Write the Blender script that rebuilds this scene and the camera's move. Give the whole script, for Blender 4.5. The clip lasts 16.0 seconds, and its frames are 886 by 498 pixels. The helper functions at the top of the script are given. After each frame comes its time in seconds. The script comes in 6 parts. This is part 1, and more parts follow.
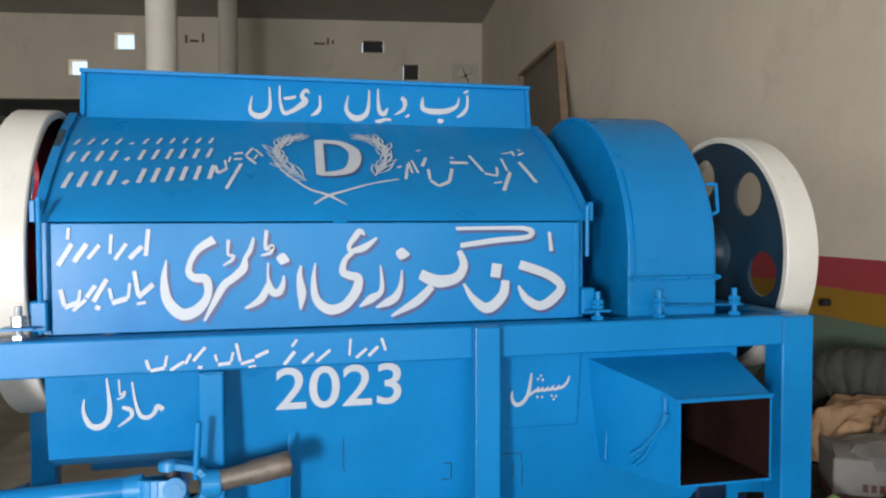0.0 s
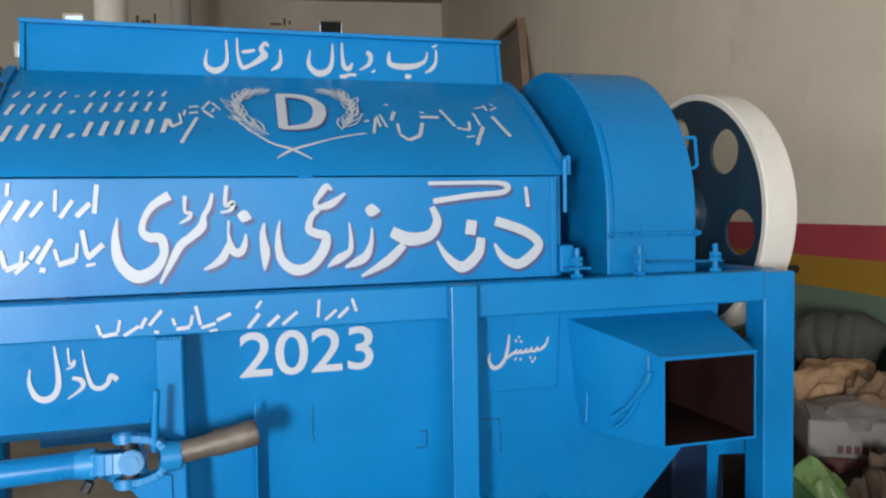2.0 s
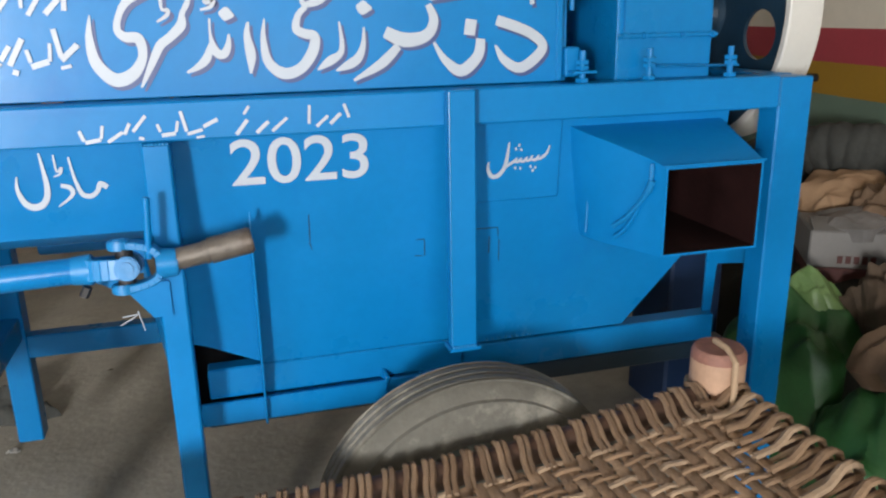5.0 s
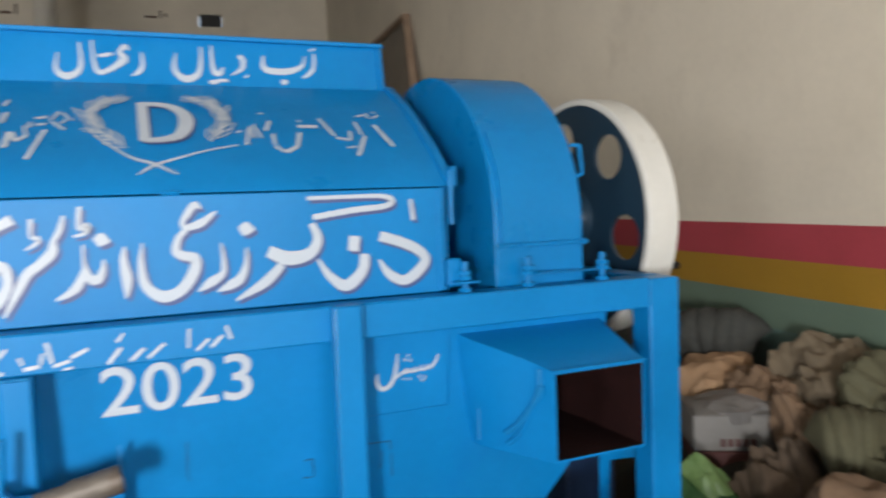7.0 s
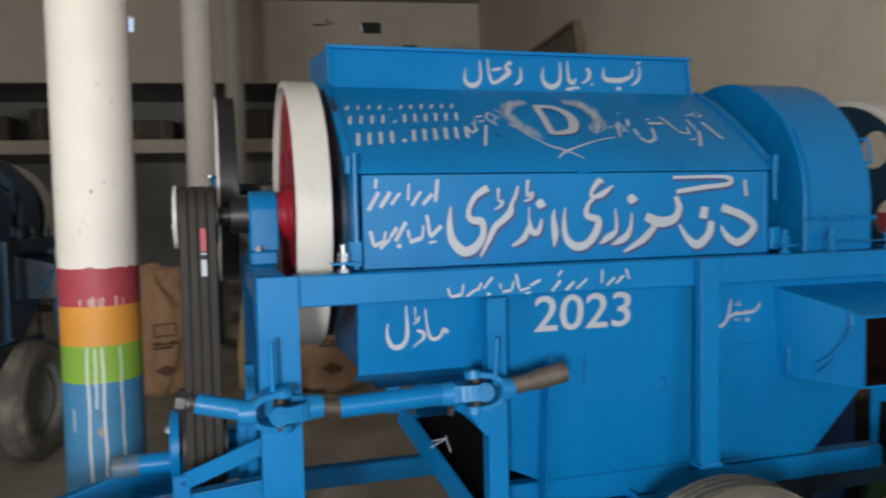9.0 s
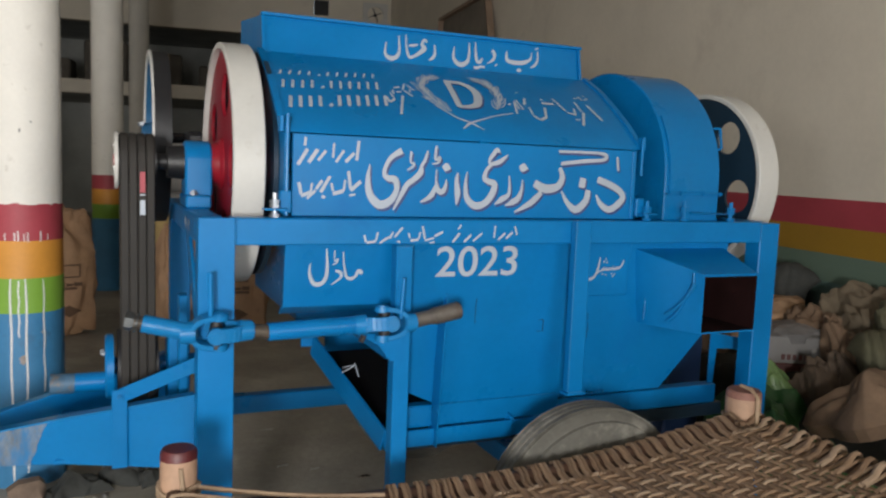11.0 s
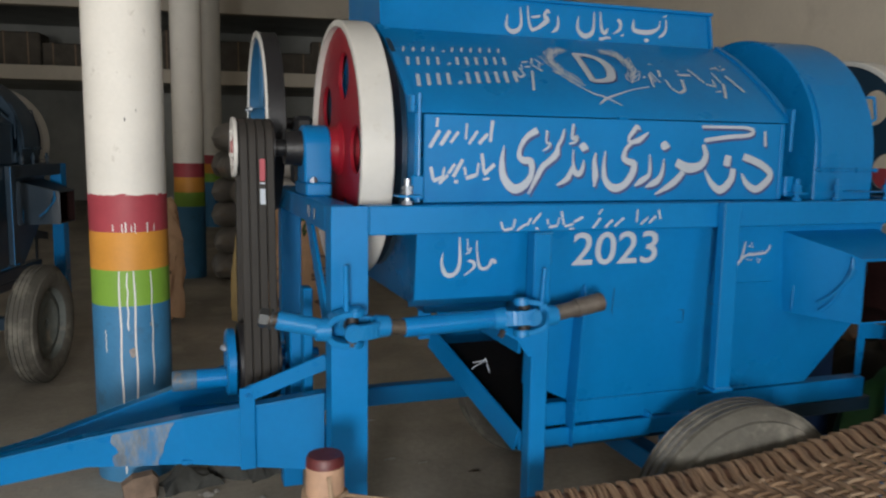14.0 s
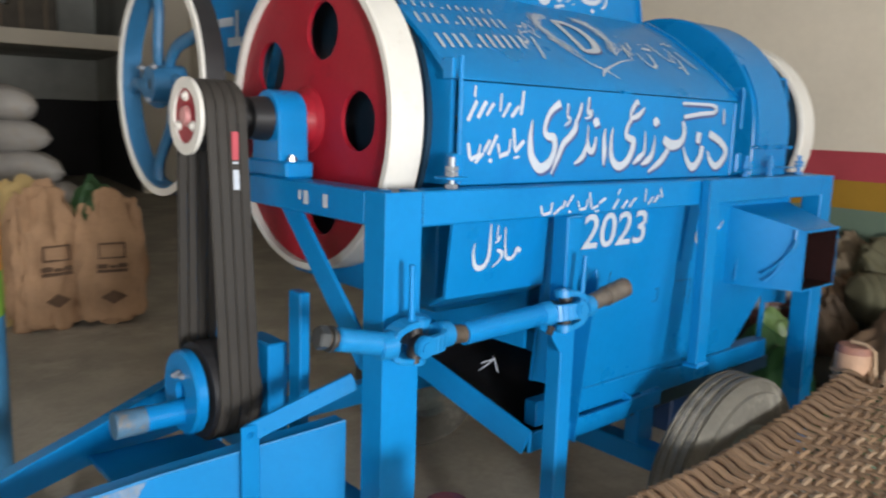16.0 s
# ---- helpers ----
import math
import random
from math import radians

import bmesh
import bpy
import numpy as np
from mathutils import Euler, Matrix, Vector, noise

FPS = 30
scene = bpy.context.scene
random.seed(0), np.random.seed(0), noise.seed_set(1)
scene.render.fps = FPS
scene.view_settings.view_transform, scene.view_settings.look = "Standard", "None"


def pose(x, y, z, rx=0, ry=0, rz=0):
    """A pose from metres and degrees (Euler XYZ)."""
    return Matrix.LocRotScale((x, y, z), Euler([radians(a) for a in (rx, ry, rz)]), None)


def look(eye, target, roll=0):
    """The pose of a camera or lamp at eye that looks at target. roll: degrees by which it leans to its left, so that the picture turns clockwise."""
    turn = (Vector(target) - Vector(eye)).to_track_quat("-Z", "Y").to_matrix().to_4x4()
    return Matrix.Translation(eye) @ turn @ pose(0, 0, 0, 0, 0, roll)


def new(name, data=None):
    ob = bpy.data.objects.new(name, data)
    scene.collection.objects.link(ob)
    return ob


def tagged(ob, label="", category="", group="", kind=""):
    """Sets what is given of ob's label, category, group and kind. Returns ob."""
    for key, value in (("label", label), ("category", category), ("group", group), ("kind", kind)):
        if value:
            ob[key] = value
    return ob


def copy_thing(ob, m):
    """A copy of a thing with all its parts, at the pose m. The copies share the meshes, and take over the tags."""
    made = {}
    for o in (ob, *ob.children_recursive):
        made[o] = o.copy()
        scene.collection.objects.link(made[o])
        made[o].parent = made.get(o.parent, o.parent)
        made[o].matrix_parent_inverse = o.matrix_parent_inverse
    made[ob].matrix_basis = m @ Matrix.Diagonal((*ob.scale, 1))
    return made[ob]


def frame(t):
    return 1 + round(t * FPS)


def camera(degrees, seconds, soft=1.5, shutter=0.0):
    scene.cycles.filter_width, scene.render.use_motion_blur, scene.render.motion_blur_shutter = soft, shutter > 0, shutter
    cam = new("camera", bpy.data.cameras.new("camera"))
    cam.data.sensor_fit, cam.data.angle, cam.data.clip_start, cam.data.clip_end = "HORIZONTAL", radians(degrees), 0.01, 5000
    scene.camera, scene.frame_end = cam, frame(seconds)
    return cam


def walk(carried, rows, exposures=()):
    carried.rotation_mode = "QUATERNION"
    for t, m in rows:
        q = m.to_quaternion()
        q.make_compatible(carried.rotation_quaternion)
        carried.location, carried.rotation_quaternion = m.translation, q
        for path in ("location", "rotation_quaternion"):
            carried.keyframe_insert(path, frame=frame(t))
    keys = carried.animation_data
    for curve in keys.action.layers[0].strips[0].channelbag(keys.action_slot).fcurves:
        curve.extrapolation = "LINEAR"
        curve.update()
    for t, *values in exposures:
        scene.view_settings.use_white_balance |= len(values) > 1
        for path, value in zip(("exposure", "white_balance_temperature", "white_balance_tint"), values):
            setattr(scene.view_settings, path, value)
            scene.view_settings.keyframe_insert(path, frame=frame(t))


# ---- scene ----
cam = camera(59.15, 16.0, soft=2.2, shutter=0.42)
PATH = [
    (0, (-0.2002, -1.9513, 1.6239), (0.2743, -0.0097, 1.5538), -0.15),
    (0.5, (-0.2209, -1.9523, 1.5848), (0.2837, -0.0177, 1.5360), -0.03),
    (1, (-0.2032, -1.9137, 1.5578), (0.2991, 0.0214, 1.4999), -0.30),
    (1.5, (-0.1960, -1.8669, 1.5548), (0.3378, 0.0592, 1.4838), -0.95),
    (2, (-0.2032, -1.8467, 1.5460), (0.3661, 0.0676, 1.4403), -0.92),
    (2.3, (-0.1968, -1.8303, 1.5334), (0.3800, 0.0791, 1.3865), -0.91),
    (2.5, (-0.1993, -1.8241, 1.5362), (0.3847, 0.0796, 1.3488), -0.96),
    (2.8, (-0.1976, -1.8107, 1.5257), (0.3960, 0.0854, 1.2962), -0.92),
    (3, (-0.1970, -1.7961, 1.5237), (0.4023, 0.0929, 1.2542), -1.02),
    (3.2, (-0.1953, -1.7913, 1.5065), (0.3975, 0.0947, 1.2032), -0.93),
    (4.75, (-0.1650, -1.8000, 1.5200), (0.3470, 0.0460, 0.9440), -1.00),
    (5.3, (-0.1500, -1.8014, 1.5336), (0.4015, 0.0448, 0.9974), -1.06),
    (5.5, (-0.1393, -1.7907, 1.5533), (0.4822, 0.0520, 1.0862), -1.00),
    (5.8, (-0.1100, -1.7662, 1.5867), (0.6066, 0.0616, 1.2050), -0.93),
    (6, (-0.0969, -1.7723, 1.5980), (0.6759, 0.0437, 1.2738), -1.21),
    (6.2, (-0.0919, -1.7578, 1.6165), (0.7354, 0.0407, 1.3318), -1.50),
    (6.5, (-0.0784, -1.7764, 1.6288), (0.7914, 0.0110, 1.4083), -2.10),
    (6.8, (-0.0988, -1.7752, 1.6206), (0.7928, 0.0083, 1.4649), -2.43),
    (7, (-0.1515, -1.7704, 1.5924), (0.6724, 0.0477, 1.4660), -2.01),
    (7.3, (-0.2664, -1.8075, 1.5573), (0.3395, 0.0964, 1.4660), -1.24),
    (7.5, (-0.3602, -1.8544, 1.5578), (0.1521, 0.0767, 1.4661), -1.75),
    (7.8, (-0.5310, -1.9956, 1.5588), (-0.1087, -0.0424, 1.4750), -3.65),
    (8, (-0.6358, -2.0396, 1.5472), (-0.2317, -0.0829, 1.4589), -3.72),
    (8.3, (-0.7526, -2.0774, 1.5537), (-0.3805, -0.1156, 1.4411), -2.70),
    (8.5, (-0.8637, -2.0658, 1.5528), (-0.4503, -0.1118, 1.4467), -2.60),
    (8.7, (-0.9186, -2.0634, 1.5386), (-0.5020, -0.1103, 1.4298), -2.19),
    (9, (-1.0381, -2.0958, 1.5406), (-0.4766, -0.1798, 1.4242), -1.16),
    (9.2, (-1.0869, -2.1050, 1.5489), (-0.3789, -0.2380, 1.4345), -0.53),
    (10.1, (-1.1800, -2.2250, 1.5450), (-0.2900, -0.4410, 1.3850), 1.00),
    (11.3, (-1.2005, -2.5166, 1.5354), (-0.4681, -0.6703, 1.3013), 2.82),
    (11.5, (-1.2076, -2.5655, 1.5310), (-0.5209, -0.7037, 1.2822), 3.11),
    (12, (-1.2240, -2.5859, 1.5281), (-0.5650, -0.7167, 1.2598), 3.22),
    (12.5, (-1.2187, -2.5844, 1.5253), (-0.5684, -0.7134, 1.2485), 3.18),
    (13, (-1.2306, -2.5409, 1.5199), (-0.5623, -0.6764, 1.2427), 3.22),
    (13.5, (-1.2812, -2.4019, 1.5390), (-0.6143, -0.5378, 1.2557), 2.55),
    (13.8, (-1.3149, -2.2788, 1.5413), (-0.6586, -0.4084, 1.2756), 1.11),
    (14, (-1.3537, -2.1777, 1.5322), (-0.6952, -0.3076, 1.2688), 0.91),
    (14.3, (-1.3912, -1.9987, 1.5296), (-0.7377, -0.1280, 1.2586), 0.85),
    (14.5, (-1.4357, -1.8798, 1.5348), (-0.7522, -0.0191, 1.2686), 0.89),
    (14.7, (-1.4728, -1.8117, 1.5402), (-0.7560, 0.0371, 1.2791), 0.92),
    (15, (-1.5820, -1.7223, 1.5287), (-0.7092, 0.0579, 1.2660), 1.46),
    (15.2, (-1.6983, -1.6737, 1.5197), (-0.7062, 0.0448, 1.2694), 1.67),
    (15.5, (-1.8386, -1.5966, 1.5320), (-0.7629, 0.0642, 1.2410), 1.36),
    (15.7, (-1.8976, -1.5485, 1.5289), (-0.7596, 0.0658, 1.2148), 1.97),
    (16, (-1.9620, -1.4534, 1.5161), (-0.6670, 0.0374, 1.1991), 1.81),
]
EXPOSURE = [(0, 0.70), (3, 0.69), (5.5, 0.75), (6.5, 0.85), (7.5, 0.62), (8, 0.36), (8.5, 0.25), (9, 0.12), (11.5, 0.12), (13, 0.12), (14, 0.0), (14.5, 0.15), (15, 0.1), (15.5, 0.55), (16, 0.82)]
walk(cam, [(t, look(eye, target, roll)) for t, eye, target, roll in PATH], EXPOSURE)

# ---- light ----
world = bpy.data.worlds.new("world")
scene.world = world
world.use_nodes = True
wn = world.node_tree
sky = wn.nodes.new("ShaderNodeTexSky")
sky.sky_type = "NISHITA"
sky.sun_disc = False
sky.sun_elevation, sky.sun_rotation = radians(52), radians(20)
wn.nodes["Background"].inputs[1].default_value = 0.12
wn.links.new(sky.outputs[0], wn.nodes["Background"].inputs[0])
sun_data = bpy.data.lights.new("sun", "SUN")
sun_data.energy, sun_data.angle, sun_data.color = 3.0, radians(0.5), (1.0, 0.95, 0.88)
sun = new("sun", sun_data)
sun.matrix_world = look((0, 30, 40), (0, 0, 0))

YAW = -8.0                    # the building stands turned against the machine
BM = pose(0, 0, 0, 0, 0, YAW)  # building frame: x to the right wall, y to the back wall
WALL_R, WALL_L, WALL_B, WALL_F, CEIL = 2.5, -9.5, 14.1, -5.8, 5.7

door_light = bpy.data.lights.new("doorway_daylight", "AREA")
door_light.shape, door_light.size, door_light.size_y = "RECTANGLE", 0.72, 0.85
door_light.energy, door_light.color = 265, (1.0, 0.98, 0.95)
dl = new("doorway_daylight", door_light)
dl.matrix_world = BM @ look((-1.85, WALL_F + 0.2, 1.45), (-3.6, 0, 1.5))
# unseen openings added in the front wall, with lamps that fill the shade
FILL_OPENINGS = [(0.1, 1.9, 1.0, 2.6), (-6.8, -4.8, 1.0, 2.8)]
for (wx0, wx1, wz0, wz1), watts in zip(FILL_OPENINGS, (58, 105)):
    fill_light_data = bpy.data.lights.new("added_fill_light", "AREA")
    fill_light_data.shape, fill_light_data.size, fill_light_data.size_y = "RECTANGLE", wx1 - wx0, wz1 - wz0
    fill_light_data.energy, fill_light_data.color = watts, (0.97, 0.985, 1.0)
    lamp = new("added_fill_light", fill_light_data)
    lamp.matrix_world = BM @ look(((wx0 + wx1) / 2, WALL_F + 0.02, (wz0 + wz1) / 2), ((wx0 + wx1) / 2, 10, 1.2))


# ---- materials ----
def ramp(nt, a, b, c0, c1):
    r = nt.nodes.new("ShaderNodeValToRGB")
    r.color_ramp.elements[0].position, r.color_ramp.elements[1].position = a, b
    r.color_ramp.elements[0].color, r.color_ramp.elements[1].color = (*c0, 1), (*c1, 1)
    return r


def noise_node(nt, scale, detail=6.0, rough=0.6, vec=None):
    n = nt.nodes.new("ShaderNodeTexNoise")
    n.inputs["Scale"].default_value, n.inputs["Detail"].default_value, n.inputs["Roughness"].default_value = scale, detail, rough
    if vec:
        nt.links.new(vec, n.inputs["Vector"])
    return n


def material(name, colour, rough=0.5, metal=0.0, var=0.15, scale=3.0, grain=60.0, bump=0.1, dirt=None, dirt_amount=0.0, dirt_scale=5.0, coat=0.0, spec=0.5, rough_var=0.12, spread=0.0, stretch=None, bump_scale=None):
    """Paint, stone, cloth: a base colour varied at two scales, patches of dirt or wear, fine relief."""
    m = bpy.data.materials.new(name)
    m.use_nodes = True
    nt = m.node_tree
    bsdf = nt.nodes["Principled BSDF"]
    tc = nt.nodes.new("ShaderNodeTexCoord").outputs["Object"]
    if stretch:
        mp = nt.nodes.new("ShaderNodeMapping")
        mp.inputs["Scale"].default_value = stretch
        nt.links.new(tc, mp.inputs[0])
        tc = mp.outputs[0]
    big, small = noise_node(nt, scale, vec=tc), noise_node(nt, grain, 4, vec=tc)
    lo, hi = [c * (1 - var) for c in colour], [min(1, c * (1 + var)) for c in colour]
    r1 = ramp(nt, 0.3, 0.7, lo, hi)
    nt.links.new(big.outputs[0], r1.inputs[0])
    r2 = ramp(nt, 0.3, 0.7, (1 - var * 0.6,) * 3, (1, 1, 1))
    nt.links.new(small.outputs[0], r2.inputs[0])
    mul = nt.nodes.new("ShaderNodeMixRGB")
    mul.blend_type, mul.inputs[0].default_value = "MULTIPLY", 1.0
    nt.links.new(r1.outputs[0], mul.inputs[1])
    nt.links.new(r2.outputs[0], mul.inputs[2])
    out = mul.outputs[0]
    if spread:
        info = nt.nodes.new("ShaderNodeObjectInfo")
        rr = ramp(nt, 0.0, 1.0, (1 - spread,) * 3, (1 + spread * 0.4,) * 3)
        nt.links.new(info.outputs["Random"], rr.inputs[0])
        mm = nt.nodes.new("ShaderNodeMixRGB")
        mm.blend_type, mm.inputs[0].default_value = "MULTIPLY", 1.0
        nt.links.new(out, mm.inputs[1])
        nt.links.new(rr.outputs[0], mm.inputs[2])
        out = mm.outputs[0]
    if dirt:
        d = noise_node(nt, dirt_scale, 8, 0.7, tc)
        r3 = ramp(nt, 0.62 - dirt_amount, 0.72 - dirt_amount * 0.6, (0, 0, 0), (1, 1, 1))
        nt.links.new(d.outputs[0], r3.inputs[0])
        mx = nt.nodes.new("ShaderNodeMixRGB")
        mx.inputs[2].default_value = (*dirt, 1)
        nt.links.new(r3.outputs[0], mx.inputs[0])
        nt.links.new(out, mx.inputs[1])
        out = mx.outputs[0]
    nt.links.new(out, bsdf.inputs["Base Color"])
    bsdf.inputs["Metallic"].default_value = metal
    rv = ramp(nt, 0.25, 0.75, (max(0.02, rough - rough_var),) * 3, (min(1, rough + rough_var),) * 3)
    nt.links.new(big.outputs[0], rv.inputs[0])
    nt.links.new(rv.outputs[0], bsdf.inputs["Roughness"])
    bsdf.inputs["Specular IOR Level"].default_value = spec
    if coat:
        bsdf.inputs["Coat Weight"].default_value, bsdf.inputs["Coat Roughness"].default_value = coat, 0.12
    if bump:
        b = nt.nodes.new("ShaderNodeBump")
        b.inputs["Strength"].default_value, b.inputs["Distance"].default_value = bump, 0.01
        src = noise_node(nt, bump_scale, 5, vec=tc) if bump_scale else small
        nt.links.new(src.outputs[0], b.inputs["Height"])
        nt.links.new(b.outputs[0], bsdf.inputs["Normal"])
    return m


BLUE = material("blue_enamel", (0.002, 0.164, 0.435), 0.33, spec=0.26, var=0.10, scale=2.2, grain=45, bump=0.12, dirt=(0.002, 0.142, 0.40), dirt_amount=0.06, dirt_scale=3, bump_scale=7)
GLOSSBLUE = material("thick_glossy_blue_paint", (0.006, 0.17, 0.42), 0.34, var=0.14, bump=0.15, spec=0.4, bump_scale=30)
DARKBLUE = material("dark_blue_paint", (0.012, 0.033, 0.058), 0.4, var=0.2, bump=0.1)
WHITE = material("white_gloss_paint", (0.58, 0.57, 0.54), 0.4, var=0.06, scale=4, bump=0.08, dirt=(0.46, 0.43, 0.39), dirt_amount=0.02, dirt_scale=9)
LETTER = material("white_sign_paint", (0.40, 0.445, 0.51), 0.45, var=0.05, bump=0.05)
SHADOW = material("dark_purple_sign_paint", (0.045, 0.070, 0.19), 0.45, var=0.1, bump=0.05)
RED = material("red_enamel", (0.26, 0.009, 0.020), 0.45, spec=0.25, var=0.15, bump=0.1, dirt=(0.16, 0.008, 0.015), dirt_amount=0.05)
# primer red taken down to near black for the duct's dark inside
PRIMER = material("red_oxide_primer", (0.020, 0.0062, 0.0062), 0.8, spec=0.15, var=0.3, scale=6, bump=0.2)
WORNSTEEL = material("worn_brown_steel", (0.15, 0.132, 0.115), 0.5, metal=0.4, var=0.35, scale=14, bump=0.25, dirt=(0.07, 0.045, 0.032), dirt_amount=0.08)
RUST = material("rusty_steel", (0.10, 0.080, 0.062), 0.6, metal=0.5, var=0.35, scale=12, bump=0.25, dirt=(0.06, 0.035, 0.025), dirt_amount=0.08)
STEEL = material("zinc_bolt_steel", (0.35, 0.38, 0.42), 0.4, metal=0.8, var=0.15, bump=0.05)
RUBBER = material("belt_rubber", (0.024, 0.021, 0.018), 0.75, var=0.2, bump=0.15)
TYRE = material("dusty_tyre_rubber", (0.125, 0.118, 0.100), 0.85, var=0.3, scale=5, bump=0.3, dirt=(0.24, 0.225, 0.19), dirt_amount=0.1)
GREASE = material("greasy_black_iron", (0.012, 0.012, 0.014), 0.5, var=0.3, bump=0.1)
PLASTER = material("cream_plaster", (0.72, 0.66, 0.56), 0.85, var=0.07, scale=1.1, grain=25, bump=0.1, dirt=(0.64, 0.58, 0.49), dirt_amount=0.03, dirt_scale=1.2)
COLUMN = material("white_column_paint", (0.82, 0.79, 0.73), 0.6, var=0.06, scale=3, bump=0.1, dirt=(0.5, 0.46, 0.4), dirt_amount=0.0, dirt_scale=12)
BAND_R = material("red_band_paint", (0.40, 0.055, 0.075), 0.55, var=0.12, bump=0.1)
BAND_O = material("orange_band_paint", (0.68, 0.30, 0.045), 0.55, var=0.10, bump=0.1)
BAND_G = material("green_band_paint", (0.22, 0.42, 0.05), 0.55, var=0.10, bump=0.1)
BAND_B = material("blue_band_paint", (0.05, 0.22, 0.43), 0.5, var=0.15, bump=0.1, dirt=(0.05, 0.13, 0.22), dirt_amount=0.06)
BAND_S = material("sea_green_band_paint", (0.13, 0.19, 0.145), 0.6, var=0.08, bump=0.1)
BAND_T = material("pale_teal_dado_paint", (0.13, 0.21, 0.185), 0.6, var=0.12, scale=1.5, bump=0.1)
CONCRETE = material("dusty_concrete", (0.375, 0.345, 0.29), 0.8, var=0.28, scale=1.3, grain=30, bump=0.35, dirt=(0.45, 0.415, 0.35), dirt_amount=0.10, dirt_scale=1.6)
CEILING = material("grey_ceiling_plaster", (0.36, 0.34, 0.31), 0.9, var=0.12, scale=0.6, bump=0.1)
EARTH = material("bare_earth", (0.30, 0.24, 0.17), 0.95, var=0.2, scale=0.4, bump=0.3)


# ---- mesh helpers ----
def link(name, bm, mat, smooth=None):
    me = bpy.data.meshes.new(name)
    bmesh.ops.recalc_face_normals(bm, faces=bm.faces)
    bm.to_mesh(me)
    bm.free()
    for m in mat if isinstance(mat, (list, tuple)) else [mat]:
        me.materials.append(m)
    if smooth is not None:
        me.shade_smooth()
        me.set_sharp_from_angle(angle=radians(smooth))
    return new(name, me)


def part(name, bm, mat, parent, label="", smooth=35):
    ob = link(name, bm, mat, smooth)
    ob.parent = parent
    return tagged(ob, label)


def thing(name, label, category, group="", at=None):
    ob = new(name)
    ob.empty_display_size = 0.1
    if at is not None:
        ob.matrix_world = at
    return tagged(ob, label, category, group)


def box(x0, x1, y0, y1, z0, z1, bev=0.004, bm=None, m=None):
    b = bmesh.new()
    v = [b.verts.new((x, y, z)) for x in (x0, x1) for y in (y0, y1) for z in (z0, z1)]
    for f in ((0, 1, 3, 2), (4, 6, 7, 5), (0, 4, 5, 1), (2, 3, 7, 6), (0, 2, 6, 4), (1, 5, 7, 3)):
        b.faces.new([v[k] for k in f])
    if bev:
        bmesh.ops.bevel(b, geom=b.edges[:], offset=bev, segments=1, affect="EDGES")
    if m is not None:
        b.transform(m)
    return merge(bm, b)


def merge(bm, b):
    if bm is None:
        return b
    me = bpy.data.meshes.new("tmp")
    b.to_mesh(me)
    b.free()
    bm.from_mesh(me)
    bpy.data.meshes.remove(me)
    return bm


def prism(pts, a0, a1, axis="y", bev=0.0, bm=None, m=None):
    """A flat outline pulled from a0 to a1 along an axis; the outline's two coordinates are the other axes in order."""
    def p3(p, a):
        return {"x": (a, p[0], p[1]), "y": (p[0], a, p[1]), "z": (p[0], p[1], a)}[axis]
    b = bmesh.new()
    lo, hi = [b.verts.new(p3(p, a0)) for p in pts], [b.verts.new(p3(p, a1)) for p in pts]
    n = len(pts)
    b.faces.new(lo)
    b.faces.new(hi[::-1])
    for k in range(n):
        b.faces.new((lo[k], hi[k], hi[(k + 1) % n], lo[(k + 1) % n]))
    bmesh.ops.recalc_face_normals(b, faces=b.faces)
    if bev:
        bmesh.ops.bevel(b, geom=b.edges[:], offset=bev, segments=1, affect="EDGES")
    if m is not None:
        b.transform(m)
    return merge(bm, b)


def bar(p0, p1, w, h, bev=0.003, bm=None, up=(0, 0, 1)):
    """A square bar from p0 to p1, w wide and h high."""
    p0, p1 = Vector(p0), Vector(p1)
    z = (p1 - p0).normalized()
    x = Vector(up).cross(z)
    x = x.normalized() if x.length > 1e-4 else Vector((1, 0, 0))
    y = z.cross(x)
    m = Matrix((x, y, z)).transposed().to_4x4()
    m.translation = p0
    return box(-w / 2, w / 2, -h / 2, h / 2, 0, (p1 - p0).length, bev, bm, m)


def rod(p0, p1, r, seg=16, bm=None, r2=None, bev=0.0):
    """A round bar from p0 to p1."""
    p0, p1 = Vector(p0), Vector(p1)
    b = bmesh.new()
    bmesh.ops.create_cone(b, cap_ends=True, segments=seg, radius1=r, radius2=r if r2 is None else r2, depth=(p1 - p0).length)
    if bev:
        es = [e for e in b.edges if any(len(f.verts) > 4 for f in e.link_faces)]
        bmesh.ops.bevel(b, geom=es, offset=bev, segments=2, affect="EDGES")
    b.transform(Matrix.Translation((p0 + p1) / 2) @ (p1 - p0).to_track_quat("Z", "Y").to_matrix().to_4x4())
    return merge(bm, b)


def lathe(profile, centre, axis="x", seg=48, bm=None, closed=True):
    """A profile of (along, radius) turned about an axis through centre."""
    b = bmesh.new()
    rings = []
    for k in range(seg):
        a = 2 * math.pi * k / seg
        c, s = math.cos(a), math.sin(a)
        rings.append([b.verts.new({"x": (u, r * c, r * s), "y": (r * c, u, r * s), "z": (r * c, r * s, u)}[axis]) for u, r in profile])
    n = len(profile)
    for k in range(seg):
        A, B = rings[k], rings[(k + 1) % seg]
        for q in range(n if closed else n - 1):
            b.faces.new((A[q], B[q], B[(q + 1) % n], A[(q + 1) % n]))
    bmesh.ops.remove_doubles(b, verts=b.verts, dist=1e-6)
    b.transform(Matrix.Translation(centre))
    return merge(bm, b)


